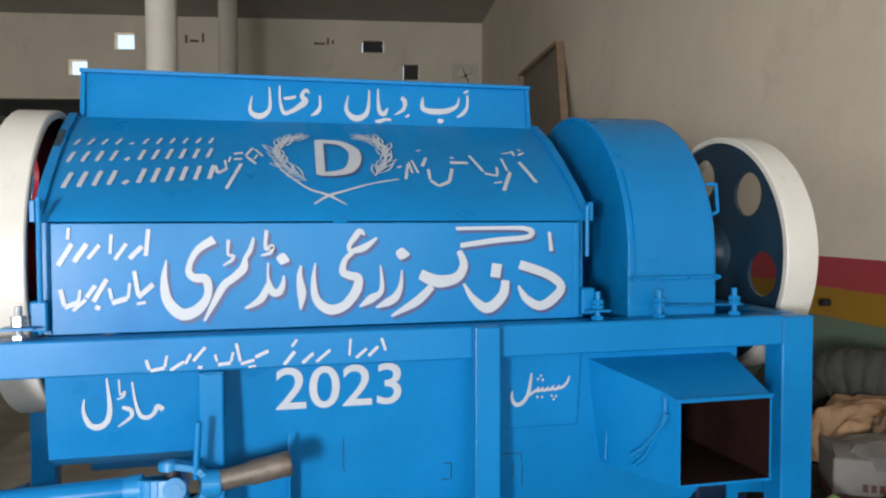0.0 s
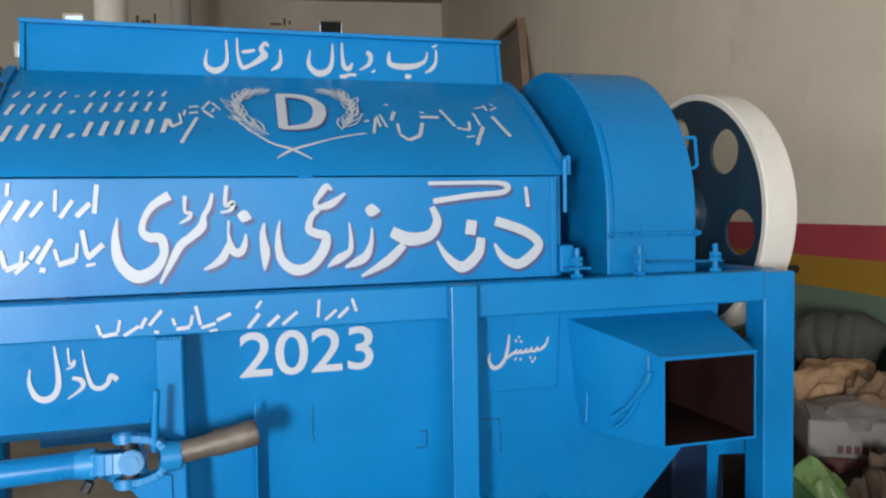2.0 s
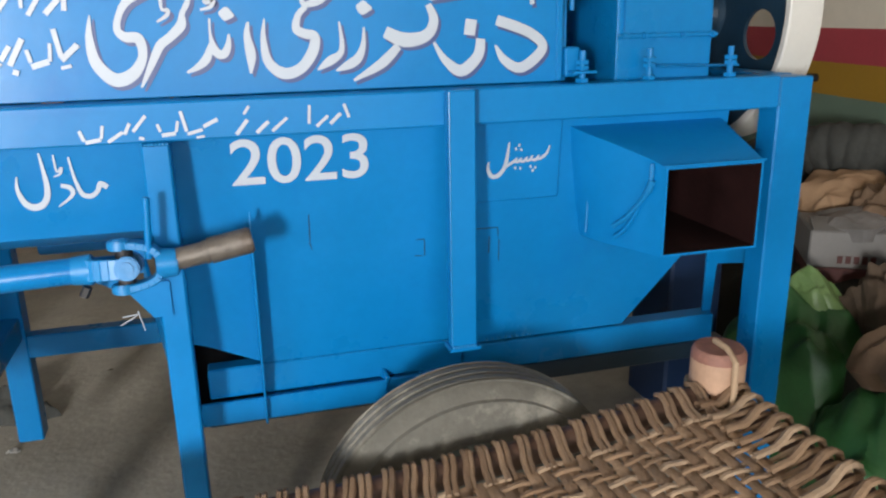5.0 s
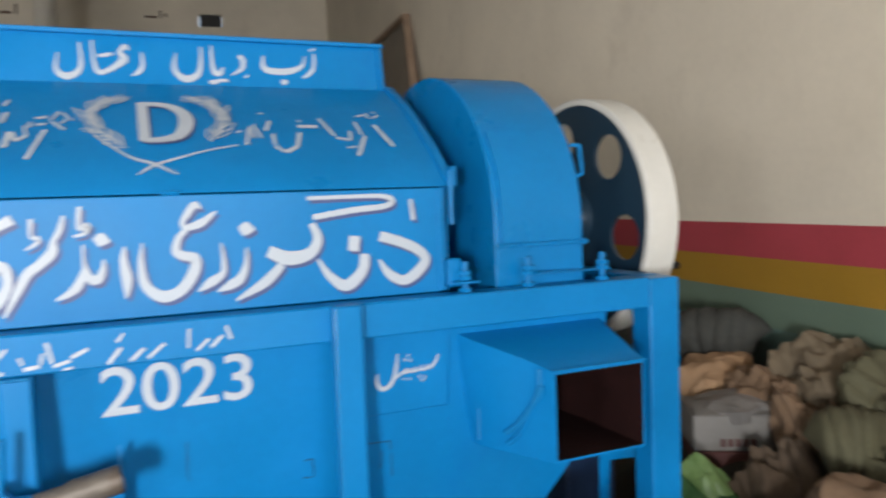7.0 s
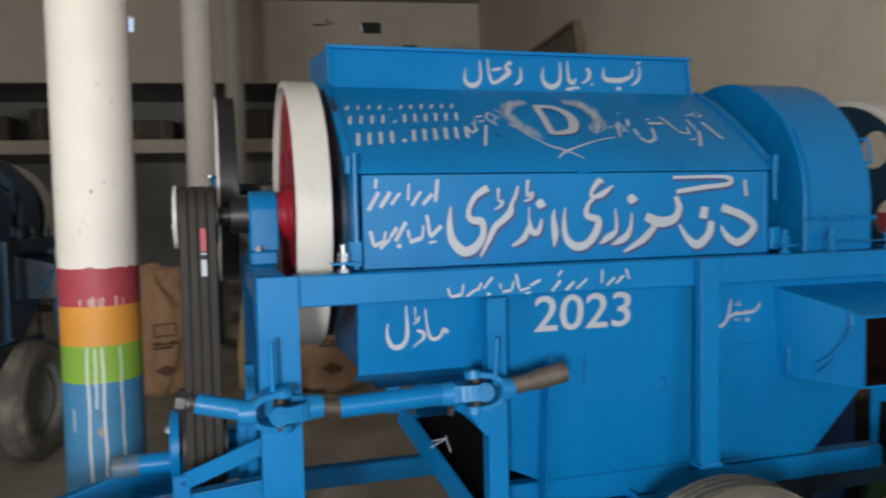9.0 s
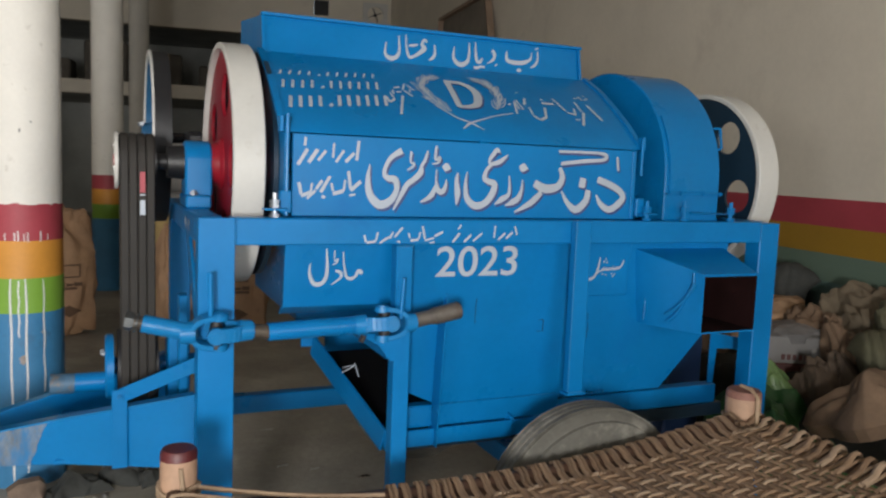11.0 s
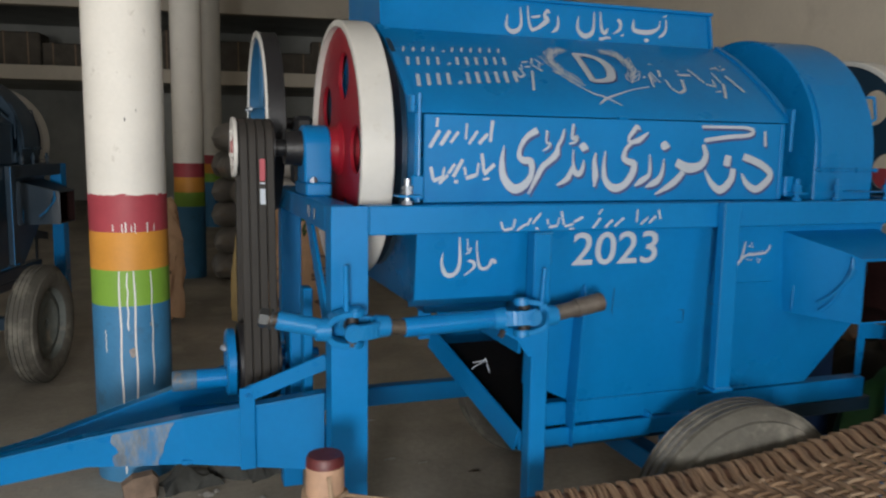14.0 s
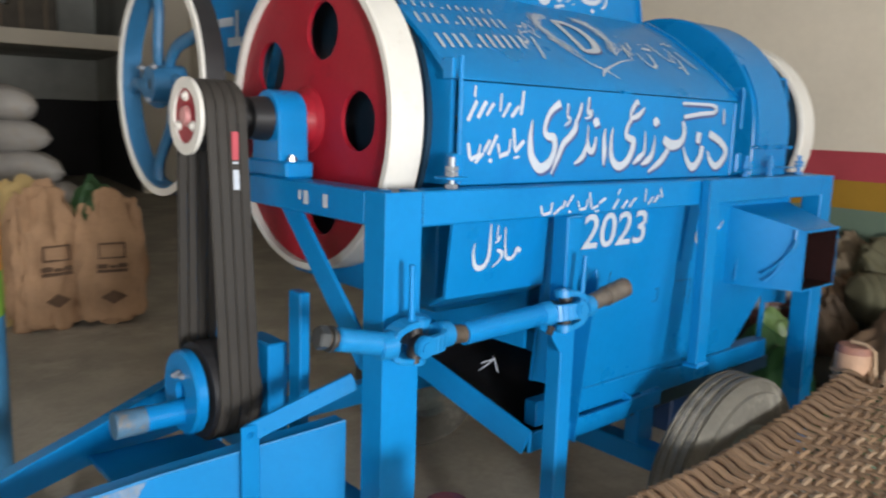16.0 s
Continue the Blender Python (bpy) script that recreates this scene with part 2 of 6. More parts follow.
def pierced(outline, holes, thick, m):
    """A plate in its own xy plane with round holes (x, y, rx, ry), thick along z, laid by m."""
    b = bmesh.new()
    loops = [outline] + [[(x + rx * math.cos(2 * math.pi * k / 24), y + ry * math.sin(2 * math.pi * k / 24)) for k in range(24)] for x, y, rx, ry in holes]
    es = []
    for pts in loops:
        v = [b.verts.new((x, y, 0)) for x, y in pts]
        es += [b.edges.new((v[k], v[(k + 1) % len(v)])) for k in range(len(v))]
    bmesh.ops.triangle_fill(b, edges=es, use_beauty=True)
    r = bmesh.ops.extrude_face_region(b, geom=b.faces[:])
    bmesh.ops.translate(b, verts=[e for e in r["geom"] if isinstance(e, bmesh.types.BMVert)], vec=(0, 0, thick))
    b.transform(m)
    return b


def circle(r, seg=64, cx=0.0, cy=0.0):
    return [(cx + r * math.cos(2 * math.pi * k / seg), cy + r * math.sin(2 * math.pi * k / seg)) for k in range(seg)]


XM = Matrix(((0, 0, 1, 0), (1, 0, 0, 0), (0, 1, 0, 0), (0, 0, 0, 1)))   # plate's x, y, z to y, z, x


# ---- the shed ----
def built(name, bm, mat, kind="structure", label="", category="", smooth=None):
    bm.transform(BM)
    return tagged(link(name, bm, mat, smooth), label, category, kind=kind)


ground = box(-120, 120, -120, 120, -0.30, -0.06, 0)
built("ground", ground, EARTH)
built("floor", box(WALL_L - 0.2, WALL_R + 0.2, WALL_F - 1.5, WALL_B + 0.2, -0.06, 0.0, 0), CONCRETE, label="dusty grey-brown concrete floor", category="floor")
built("ceiling", box(WALL_L - 0.2, WALL_R + 0.2, WALL_F - 0.2, WALL_B + 0.2, CEIL, CEIL + 0.2, 0), CEILING)
built("wall_right", box(WALL_R, WALL_R + 0.23, WALL_F - 0.2, WALL_B, 0, CEIL, 0), PLASTER, label="cream plastered side wall with painted stripes")
built("wall_left", box(WALL_L - 0.23, WALL_L, WALL_F, WALL_B, 0, CEIL, 0), PLASTER)


def wall_with_openings(name, x0, x1, y, thick, z1, openings, mat):
    """A wall along x at depth y with openings (x0, x1, z0, z1) cut through it."""
    xs = sorted({x0, x1, *[o[0] for o in openings], *[o[1] for o in openings]})
    b = bmesh.new()
    for a, c in zip(xs, xs[1:]):
        cuts = sorted((o[2], o[3]) for o in openings if o[0] <= a and o[1] >= c)
        z = 0.0
        for lo, hi in cuts:
            if lo > z:
                box(a, c, y, y + thick, z, lo, 0, b)
            z = hi
        if z < z1:
            box(a, c, y, y + thick, z, z1, 0, b)
    bmesh.ops.remove_doubles(b, verts=b.verts, dist=1e-5)
    return built(name, b, mat)


WIN = [(-4.80, -4.42, 5.04, 5.36), (-5.68, -5.32, 4.52, 4.82), (0.05, 0.48, 5.06, 5.30), (0.88, 1.20, 4.52, 4.84)]
wall_with_openings("wall_back", WALL_L, WALL_R, WALL_B, 0.23, CEIL, WIN + [(-9.0, 1.6, 0.0, 4.05)], PLASTER)
STORE = material("grey_store_plaster", (0.52, 0.53, 0.50), 0.9, var=0.25, scale=0.8, bump=0.1)
built("store_wall_back", box(-9.2, 1.8, 19.0, 19.2, 0, 4.3, 0), STORE)
built("store_wall_left", box(-9.2, -9.0, WALL_B + 0.23, 19.0, 0, 4.3, 0), STORE)
built("store_wall_right", box(1.6, 1.8, WALL_B + 0.23, 19.0, 0, 4.3, 0), STORE)
built("store_roof", box(-9.2, 1.8, WALL_B + 0.23, 19.0, 4.3, 4.5, 0), STORE)
built("store_floor", box(-9.2, 1.8, WALL_B + 0.2, 19.0, -0.06, 0.0, 0), CONCRETE)
# near-black sheets added over the lower store walls, for a dark area of unknown make
STOREDARK = material("near_black_store_band", (0.022, 0.021, 0.024), 0.8, var=0.4, scale=2, bump=0.1)
built("store_band_back", box(-0.9, 1.6, 18.994, 19.0, 0, 1.80, 0), STOREDARK, label="near black band low on the rear store walls")
built("store_band_side", box(1.594, 1.6, WALL_B + 0.23, 18.994, 0, 1.80, 0), STOREDARK, label="near black band low on the rear store walls")
built("loft_slab", box(-9.0, 1.6, WALL_B + 0.25, 19.0, 2.74, 2.90, 0), STORE)
built("loft_beam", box(-9.0, 1.6, WALL_B - 0.02, WALL_B + 0.24, 2.66, 2.93, 0.01), PLASTER, label="pale plastered loft edge beam")
wall_with_openings("wall_front", WALL_L, WALL_R, WALL_F - 0.23, 0.23, CEIL, [(-2.6, -1.1, 0.0, 2.3)] + FILL_OPENINGS, PLASTER)

# painted stripes along the right wall
BAND_Y = material("ochre_band_paint", (0.34, 0.19, 0.02), 0.6, var=0.1, bump=0.1)
for name, z0, z1, mat in (("red_stripe", 1.275, 1.435, BAND_R), ("yellow_stripe", 1.12, 1.275, BAND_Y), ("green_stripe", 0.96, 1.12, BAND_S), ("dado", 0.0, 0.96, BAND_T)):
    built(name, box(WALL_R - 0.004, WALL_R, WALL_F, WALL_B, z0, z1, 0), mat)


notch = prism([(0.385, 1.4352), (0.40, 1.424), (0.425, 1.428), (0.452, 1.404), (0.47, 1.412), (0.49, 1.426), (0.515, 1.430), (0.53, 1.4352)], WALL_R - 0.0065, WALL_R - 0.0045, "x")
built("peeled_paint", notch, PLASTER)


def column(v, u):
    x, y, _ = BM @ Vector((v, u, 0))
    c = thing("column", "round white column with red, orange, green and blue bands", "column", "columns of the shed")
    c["kind"] = "structure"
    c.location = (x, y, 0)
    for nm, z0, z1, r, mat in (("shaft", 1.29, CEIL, 0.166, COLUMN), ("red_band", 1.135, 1.29, 0.167, BAND_R), ("orange_band", 0.967, 1.135, 0.167, BAND_O), ("green_band", 0.808, 0.967, 0.167, BAND_G), ("blue_base", 0.0, 0.808, 0.1675, BAND_B)):
        part(nm, lathe([(z0, 0.0), (z0, r), (z1, r), (z1, 0.0)], (0, 0, 0), "z", 40, closed=False), mat, c)
    return c


col_a = column(-1.74, 1.39)
copy_thing(col_a, Matrix.Translation(BM @ Vector((-2.11, 6.87, 0))))
copy_thing(col_a, Matrix.Translation(BM @ Vector((-2.33, 12.4, 0))))

# ---- lettering ----
def ribbon(bm, text, place, lift, dx=0.0, dz=0.0, fat=1.0):
    """A brush stroke through 'x z width' knots, laid on a surface by place()."""
    k = [tuple(float(c) for c in q.split()) for q in text.split(",")]
    k = [(a + dx, b + dz, w * fat) for a, b, w in k]
    pts = []
    for i in range(len(k) - 1):
        p0, p1, p2, p3 = k[max(i - 1, 0)], k[i], k[i + 1], k[min(i + 2, len(k) - 1)]
        for s in range(6):
            t = s / 6
            pts.append(tuple(0.5 * (2 * b + (c - a) * t + (2 * a - 5 * b + 4 * c - d) * t * t + (3 * b - a - 3 * c + d) * t ** 3) for a, b, c, d in zip(p0, p1, p2, p3)))
    pts.append(k[-1])
    rows = []
    for i, (x, z, w) in enumerate(pts):
        a, b = pts[max(i - 1, 0)], pts[min(i + 1, len(pts) - 1)]
        d = Vector((b[0] - a[0], b[1] - a[1]))
        d = d.normalized() if d.length > 1e-6 else Vector((1, 0))
        n = Vector((-d.y, d.x)) * max(w, 0.0015) / 2
        rows.append((bm.verts.new(place(x + n.x, z + n.y, lift)), bm.verts.new(place(x - n.x, z - n.y, lift))))
    for A, B in zip(rows, rows[1:]):
        bm.faces.new((A[0], B[0], B[1], A[1]))


def lettering(name, strokes, place, parent, label, shadow=None, lift=0.003, fat=1.0, single=False):
    """Brush strokes, each a part of its own (single: all in one, where they are too fine to pick apart)."""
    groups = [strokes] if single else [[s] for s in strokes]
    for n, group in enumerate(groups):
        if shadow:
            b = bmesh.new()
            for s in group:
                ribbon(b, s, place, lift - 0.0012 + 0.00003 * n, shadow[0], shadow[1], fat)
            part(name + "_shade", b, SHADOW, parent, "thin dark purple painted shading", smooth=None)
        b = bmesh.new()
        for q, s in enumerate(group):
            ribbon(b, s, place, lift + 0.00008 * (n + q), fat=fat)
        ob = part(name, b, LETTER, parent, label, smooth=None)
        if single:
            tagged(ob, label, kind="stuff")


def upright_face(y):
    return lambda a, b, l: (a, y - l, b)


def bars(name, rects, place, parent, label, lift=0.003):
    """Plain painted bars (x0, x1, z0, z1) in place of writing."""
    for x0, x1, z0, z1 in rects:
        b = bmesh.new()
        n = 6
        row = [(b.verts.new(place(x0 + (x1 - x0) * k / n, z0, lift)), b.verts.new(place(x0 + (x1 - x0) * k / n, z1, lift))) for k in range(n + 1)]
        for A, B in zip(row, row[1:]):
            b.faces.new((A[0], B[0], B[1], A[1]))
        part(name, b, LETTER, parent, label, smooth=None)


def slips(name, rects, place, parent, label, lift=0.003):
    """Short plain bars (x, z at the foot, x, z at the head, width), one in place of each letter."""
    for n, (x0, z0, x1, z1, w) in enumerate(rects):
        d = Vector((x1 - x0, z1 - z0)).normalized() * w / 2
        b = bmesh.new()
        rows = []
        for k in range(4):
            x, z = x0 + (x1 - x0) * k / 3, z0 + (z1 - z0) * k / 3
            rows.append((b.verts.new(place(x - d.y, z + d.x, lift + 0.00004 * n)), b.verts.new(place(x + d.y, z - d.x, lift + 0.00004 * n))))
        for A, B in zip(rows, rows[1:]):
            b.faces.new((A[0], B[0], B[1], A[1]))
        part(name, b, LETTER, parent, label, smooth=None)


def words(text, size, sx, bold, m):
    """A mesh of the built-in font's letters, laid by m."""
    c = bpy.data.curves.new("words", "FONT")
    c.body, c.size, c.offset = text, size, bold
    o = new("words", c)
    me = bpy.data.meshes.new_from_object(o.evaluated_get(bpy.context.evaluated_depsgraph_get()))
    bpy.data.objects.remove(o)
    b = bmesh.new()
    b.from_mesh(me)
    bpy.data.meshes.remove(me)
    b.transform(m @ Matrix.Diagonal((sx, 1, 1, 1)))
    return b


# ---- the threshing machine ----
SH_Y, SH_Z = 0.485, 1.515     # main shaft
tm = thing("threshing_machine", "blue painted threshing machine with white lettering on two tyres", "machine")


def bolt(p, axis, r=0.008, h=0.006, parent=None, mat=None, name="bolt"):
    p = Vector(p)
    a = Vector(axis).normalized()
    b = rod(p, p + a * h, r, 6)
    rod(p + a * h, p + a * (h + 0.006), r * 0.55, 8, b)
    return part(name, b, mat or BLUE, parent or tm)


# frame
top_front = part("top_beam", box(-0.835, 1.228, -0.08, 0.0, 1.280, 1.362), BLUE, tm)
part("corner_post", prism([(-0.94, -0.08), (-0.835, -0.08), (-0.835, 0.0), (-0.843, 0.0), (-0.843, -0.072), (-0.932, -0.072), (-0.932, 0.0), (-0.94, 0.0)], 0.12, 1.362, "z", 0.0015), BLUE, tm)
part("corner_post", box(1.228, 1.328, -0.08, 0.0, 0.10, 1.358), BLUE, tm)
part("corner_post", box(-0.94, -0.86, 0.93, 1.01, 0.12, 1.362), BLUE, tm)
part("corner_post", box(1.248, 1.328, 0.93, 1.01, 0.10, 1.362), BLUE, tm)
end_l = part("end_beam", box(-0.94, -0.86, 0.0, 0.93, 1.282, 1.360), BLUE, tm)
part("end_beam", box(1.248, 1.328, 0.0, 0.93, 1.282, 1.360), BLUE, tm)
part("top_beam", box(-0.86, 1.248, 0.93, 1.01, 1.282, 1.360), BLUE, tm)
part("middle_post", box(0.33, 0.395, -0.118, -0.082, 0.745, 1.364), BLUE, tm)
part("front_post", box(-0.325, -0.268, -0.085, -0.03, 0.10, 1.279), BLUE, tm)
# thin rod added to catch a highlight down the post's edge
part("highlight_rod", rod((0.332, -0.1165, 0.75), (0.332, -0.1165, 1.36), 0.0028, 8), GLOSSBLUE, tm)
part("base_plate", box(0.325, 0.404, -0.124, -0.070, 0.735, 0.745, 0.002), BLUE, tm)
part("corner_brace", prism([(0.30, 1.281), (0.40, 1.281), (0.03, 0.93), (0.0, 0.93), (0.0, 1.0)], -0.93, -0.918, "x", 0.002), BLUE, tm)
part("lower_rail", box(-0.86, 1.248, 0.93, 0.99, 0.43, 0.51), BLUE, tm)
part("lower_rail", box(-0.93, -0.87, 0.0, 0.93, 0.50, 0.58), BLUE, tm)
bars("end_beam_bar", [(0.24, 0.262, 1.305, 1.340), (0.275, 0.288, 1.315, 1.340), (0.15, 0.172, 1.305, 1.338)], lambda a, b, l: (-0.94 - l, a, b), end_l, "small white painted marks")

# drum casing
front_panel = part("front_panel", box(-0.65, 0.65, 0.0, 0.012, 1.364, 1.622, 0.002), BLUE, tm)
part("panel_edge", box(0.636, 0.652, -0.006, 0.0, 1.366, 1.62, 0.002), BLUE, tm)
ROOF = [(0.015, 1.638), (0.10, 1.715), (0.20, 1.79), (0.30, 1.858), (0.42, 1.92)]
cover = part("drum_cover", prism([(0.008, 1.626), *ROOF] + [(y + 0.008, z - 0.010) for y, z in ROOF[::-1]] + [(0.016, 1.624)], -0.68, 0.68, "x"), BLUE, tm, smooth=50)
END = [(0.02, 1.364), (0.02, 1.632), *[(y + 0.01, z - 0.012) for y, z in ROOF[1:]], (0.95, 1.92), (0.99, 1.6), (0.99, 1.364)]
part("end_plate", prism(END, -0.672, -0.656, "x"), BLUE, tm)
part("end_plate", prism(END, 0.656, 0.672, "x"), BLUE, tm)
part("back_panel", box(-0.656, 0.656, 0.96, 0.98, 1.364, 1.92, 0.002), BLUE, tm)
for x in (-0.68, 0.68):
    s = 1 if x > 0 else -1
    rim = bmesh.new()
    for (y0, z0), (y1, z1) in zip(ROOF, ROOF[1:]):
        bar((x, y0, z0 + 0.004), (x, y1, z1 + 0.004), 0.012, 0.022, 0, rim, up=(1, 0, 0))
    part("cover_flange", rim, BLUE, tm)
    part("hinge_plate", box(min(x, x + s * 0.012), max(x, x + s * 0.012), -0.006, 0.03, 1.625, 1.675, 0.002), BLUE, tm)
    z0, z1 = (1.53, 1.665) if s > 0 else (1.37, 1.68)
    part("latch_rod", rod((x - s * 0.010, -0.014, z0), (x - s * 0.010, -0.014, z1), 0.006, 10), BLUE, tm)
    part("latch_lug", box(min(x - s * 0.025, x + s * 0.012), max(x - s * 0.025, x + s * 0.012), -0.020, 0.012, 1.375, 1.445, 0.004), BLUE, tm)
part("hinge_pin", rod((-0.004, 0.004, 1.626), (0.03, 0.004, 1.626), 0.006, 8), BLUE, tm)
hop_front = part("hopper_front", prism([(0.445, 1.905), (0.470, 2.055), (0.482, 2.055), (0.457, 1.905)], -0.662, 0.672, "x"), BLUE, tm)
part("hopper_side", prism([(0.457, 1.905), (0.482, 2.055), (0.95, 2.10), (0.95, 1.92)], -0.662, -0.650, "x"), BLUE, tm)
part("hopper_side", prism([(0.457, 1.905), (0.482, 2.055), (0.95, 2.10), (0.95, 1.92)], 0.660, 0.672, "x"), BLUE, tm)
part("hopper_rim", box(-0.670, 0.680, 0.452, 0.482, 2.050, 2.062, 0.002), BLUE, tm)
part("hopper_edge", prism([(0.436, 1.92), (0.461, 2.05), (0.471, 2.05), (0.446, 1.92)], 0.664, 0.676, "x"), BLUE, tm)
part("hopper_edge", prism([(0.436, 1.92), (0.461, 2.05), (0.471, 2.05), (0.446, 1.92)], -0.668, -0.656, "x"), BLUE, tm)
feed = part("feed_box", prism([(0.99, 1.62), (0.99, 1.93), (1.40, 1.98), (1.40, 1.72)], -0.69, 0.66, "x", 0.003), BLUE, tm)
bars("feed_box_bar", [(1.12, 1.14, 1.78, 1.88), (1.16, 1.28, 1.83, 1.86), (1.10, 1.20, 1.76, 1.79)], lambda a, b, l: (-0.69 - l, a, b), feed, "white painted bar")

# lower casing
# the lower sheets lean inwards towards the ground
LEAN = 0.11
HULL = Matrix(((1, 0, 0, 0), (0, 1, -LEAN, 1.26 * LEAN), (0, 0, 1, 0), (0, 0, 0, 1)))


def hull_face(y):
    return lambda a, b, l: HULL @ Vector((a, y - l, b))


model_sheet = part("model_sheet", prism([(0.002, 1.306), (0.002, 1.069), (0.060, 1.037), (0.065, 1.047), (0.012, 1.077), (0.012, 1.306)], -0.668, -0.293, "x", 0, None, HULL), BLUE, tm)
part("inner_casing", box(-0.60, -0.31, 0.14, 0.90, 1.00, 1.30), BLUE, tm)
side_sheet = part("side_sheet", prism([(-0.293, 1.303), (0.3915, 1.303), (0.3915, 0.690), (-0.106, 0.690), (-0.247, 0.757), (-0.283, 0.767)], 0.002, 0.014, "y", 0, None, HULL), BLUE, tm)
part("rear_sheet", prism([(-0.29, 1.30), (1.10, 1.30), (1.10, 0.95), (0.85, 0.66), (-0.29, 0.66)], 0.90, 0.91, "y"), BLUE, tm)
part("left_sheet", box(-0.29, -0.28, 0.090, 0.90, 0.86, 1.30, 0), BLUE, tm)
part("lower_rail", box(-0.250, 0.41, 0.062, 0.112, 0.608, 0.688), BLUE, tm)
part("lower_sill", box(-0.115, 0.41, 0.054, 0.102, 0.544, 0.603), BLUE, tm)
part("lower_sill", box(-0.245, -0.115, 0.054, 0.102, 0.544, 0.570), BLUE, tm)
cs = prism([(0.392, 1.30), (0.775, 1.30), (0.775, 1.186), (0.775, 0.945), (0.775, 0.669), (0.392, 0.669)], 0.002, 0.014, "y")
prism([(0.775, 1.30), (1.14, 1.30), (1.14, 1.186), (1.102, 1.186), (0.775, 1.186)], 0.002, 0.014, "y", 0, cs)
prism([(0.775, 0.945), (1.102, 0.945), (1.126, 0.945), (0.89, 0.669), (0.775, 0.669)], 0.002, 0.014, "y", 0, cs)
prism([(1.102, 1.186), (1.14, 1.186), (1.14, 0.96), (1.126, 0.945), (1.102, 0.945)], 0.002, 0.014, "y", 0, cs)
bmesh.ops.remove_doubles(cs, verts=cs.verts, dist=1e-5)
cs.transform(HULL)
cone = part("cone_sheet", cs, BLUE, tm)
cover_plate = part("cover_plate", box(0.397, 0.657, -0.006, 0.002, 1.071, 1.279, 0.002, None, HULL), BLUE, tm)
for marks, m, host in ((((0.02, 1.006, 0.02, 1.075), (0.024, 0.985, 0.018, 1.004), (0.285, 0.985, 0.305, 0.985), (0.305, 0.985, 0.306, 0.940), (0.280, 0.942, 0.300, 0.940)), HULL, side_sheet), (((0.41, 1.0, 0.50, 0.998), (0.50, 0.998, 0.502, 0.975), (0.505, 0.965, 0.506, 0.905), (0.478, 0.975, 0.478, 0.930)), HULL, cone)):
    for x0, z0, x1, z1 in marks:
        b = bar((x0, 0.0015, z0), (x1, 0.0015, z1), 0.0022, 0.0022, 0, None, (0, 1, 0))
        b.transform(m)
        part("paint_crack", b, DARKBLUE, host, "thin dark crack in the paint", smooth=None)
part("lower_rail", box(0.40, 1.197, 0.07, 0.13, 0.580, 0.660), BLUE, tm)
part("stay", prism([(1.178, 0.615), (1.204, 0.615), (1.216, 0.805), (1.290, 0.800), (1.400, 0.780), (1.400, 0.835), (1.228, 0.868), (1.180, 0.880)], 0.100, 0.108, "y", 0.001), BLUE, tm, "forked blue stay plate under the duct")
part("cone_side", prism([(0.080, 0.669), (0.90, 0.669), (0.90, 0.679), (0.080, 0.679)], 0.40, 0.885, "x"), BLUE, tm)
stiff = prism([(0.080, 0.545), (0.014, 0.545), (-0.038, 1.065), (-0.030, 1.106), (0.034, 1.02)], -0.1205, -0.1150, "x", 0.0015)
part("stiffener", stiff, BLUE, tm)


def duct():
    """The flared outlet, open at its front."""
    b = bmesh.new()

    def rect(x0, x1, y, z0, z1):
        return [b.verts.new(p) for p in ((x0, y, z0), (x1, y, z0), (x1, y, z1), (x0, y, z1))]
    o = []
    for k in range(9):
        t = k / 8
        e = t * t * (3 - 2 * t)
        x0 = 0.66 + (0.828 - 0.66) * (0.55 * t + 0.45 * e)
        r = rect(x0, 1.12 - 0.025 * t, 0.050 - 0.265 * t, 0.957 - 0.002 * t, 1.268 - 0.093 * t)
        r[0].co.x = x0 + 0.075 * (1 - t) ** 1.5
        o.append(r)
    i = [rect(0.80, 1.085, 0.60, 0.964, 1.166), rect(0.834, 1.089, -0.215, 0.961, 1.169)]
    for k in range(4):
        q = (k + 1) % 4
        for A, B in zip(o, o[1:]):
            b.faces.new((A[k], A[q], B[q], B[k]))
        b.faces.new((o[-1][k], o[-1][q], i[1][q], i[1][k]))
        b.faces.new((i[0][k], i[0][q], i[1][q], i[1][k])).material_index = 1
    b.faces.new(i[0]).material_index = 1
    return b


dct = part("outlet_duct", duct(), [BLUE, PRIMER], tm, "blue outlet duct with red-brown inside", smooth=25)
part("mouth_lip", box(0.824, 1.099, -0.219, -0.211, 1.174, 1.180, 0.001), BLUE, dct)
weld = bmesh.new()
for k in range(10):
    f = lambda t: (0.762 + 0.050 * t, -0.105 - 0.075 * t, 0.985 + 0.16 * t - 0.03 * math.sin(math.pi * t))
    rod(f(k / 10), f((k + 1) / 10), 0.006, 6, weld)
part("weld_seam", weld, BLUE, dct)
hook = bmesh.new()
HK = [(0.806, -0.188, 1.180), (0.805, -0.190, 1.150), (0.803, -0.189, 1.118), (0.792, -0.168, 1.085), (0.775, -0.135, 1.040), (0.757, -0.102, 1.012)]
for p, q in zip(HK, HK[1:]):
    rod(p, q, 0.0055, 8, hook)
rod((0.806, -0.194, 1.142), (0.801, -0.186, 1.114), 0.0085, 10, hook)
part("latch_hook", hook, GLOSSBLUE, dct)
part("seam_fillet", bar((0.728, -0.012, 0.975), (0.730, -0.020, 1.160), 0.006, 0.006, 0.002), GLOSSBLUE, dct)

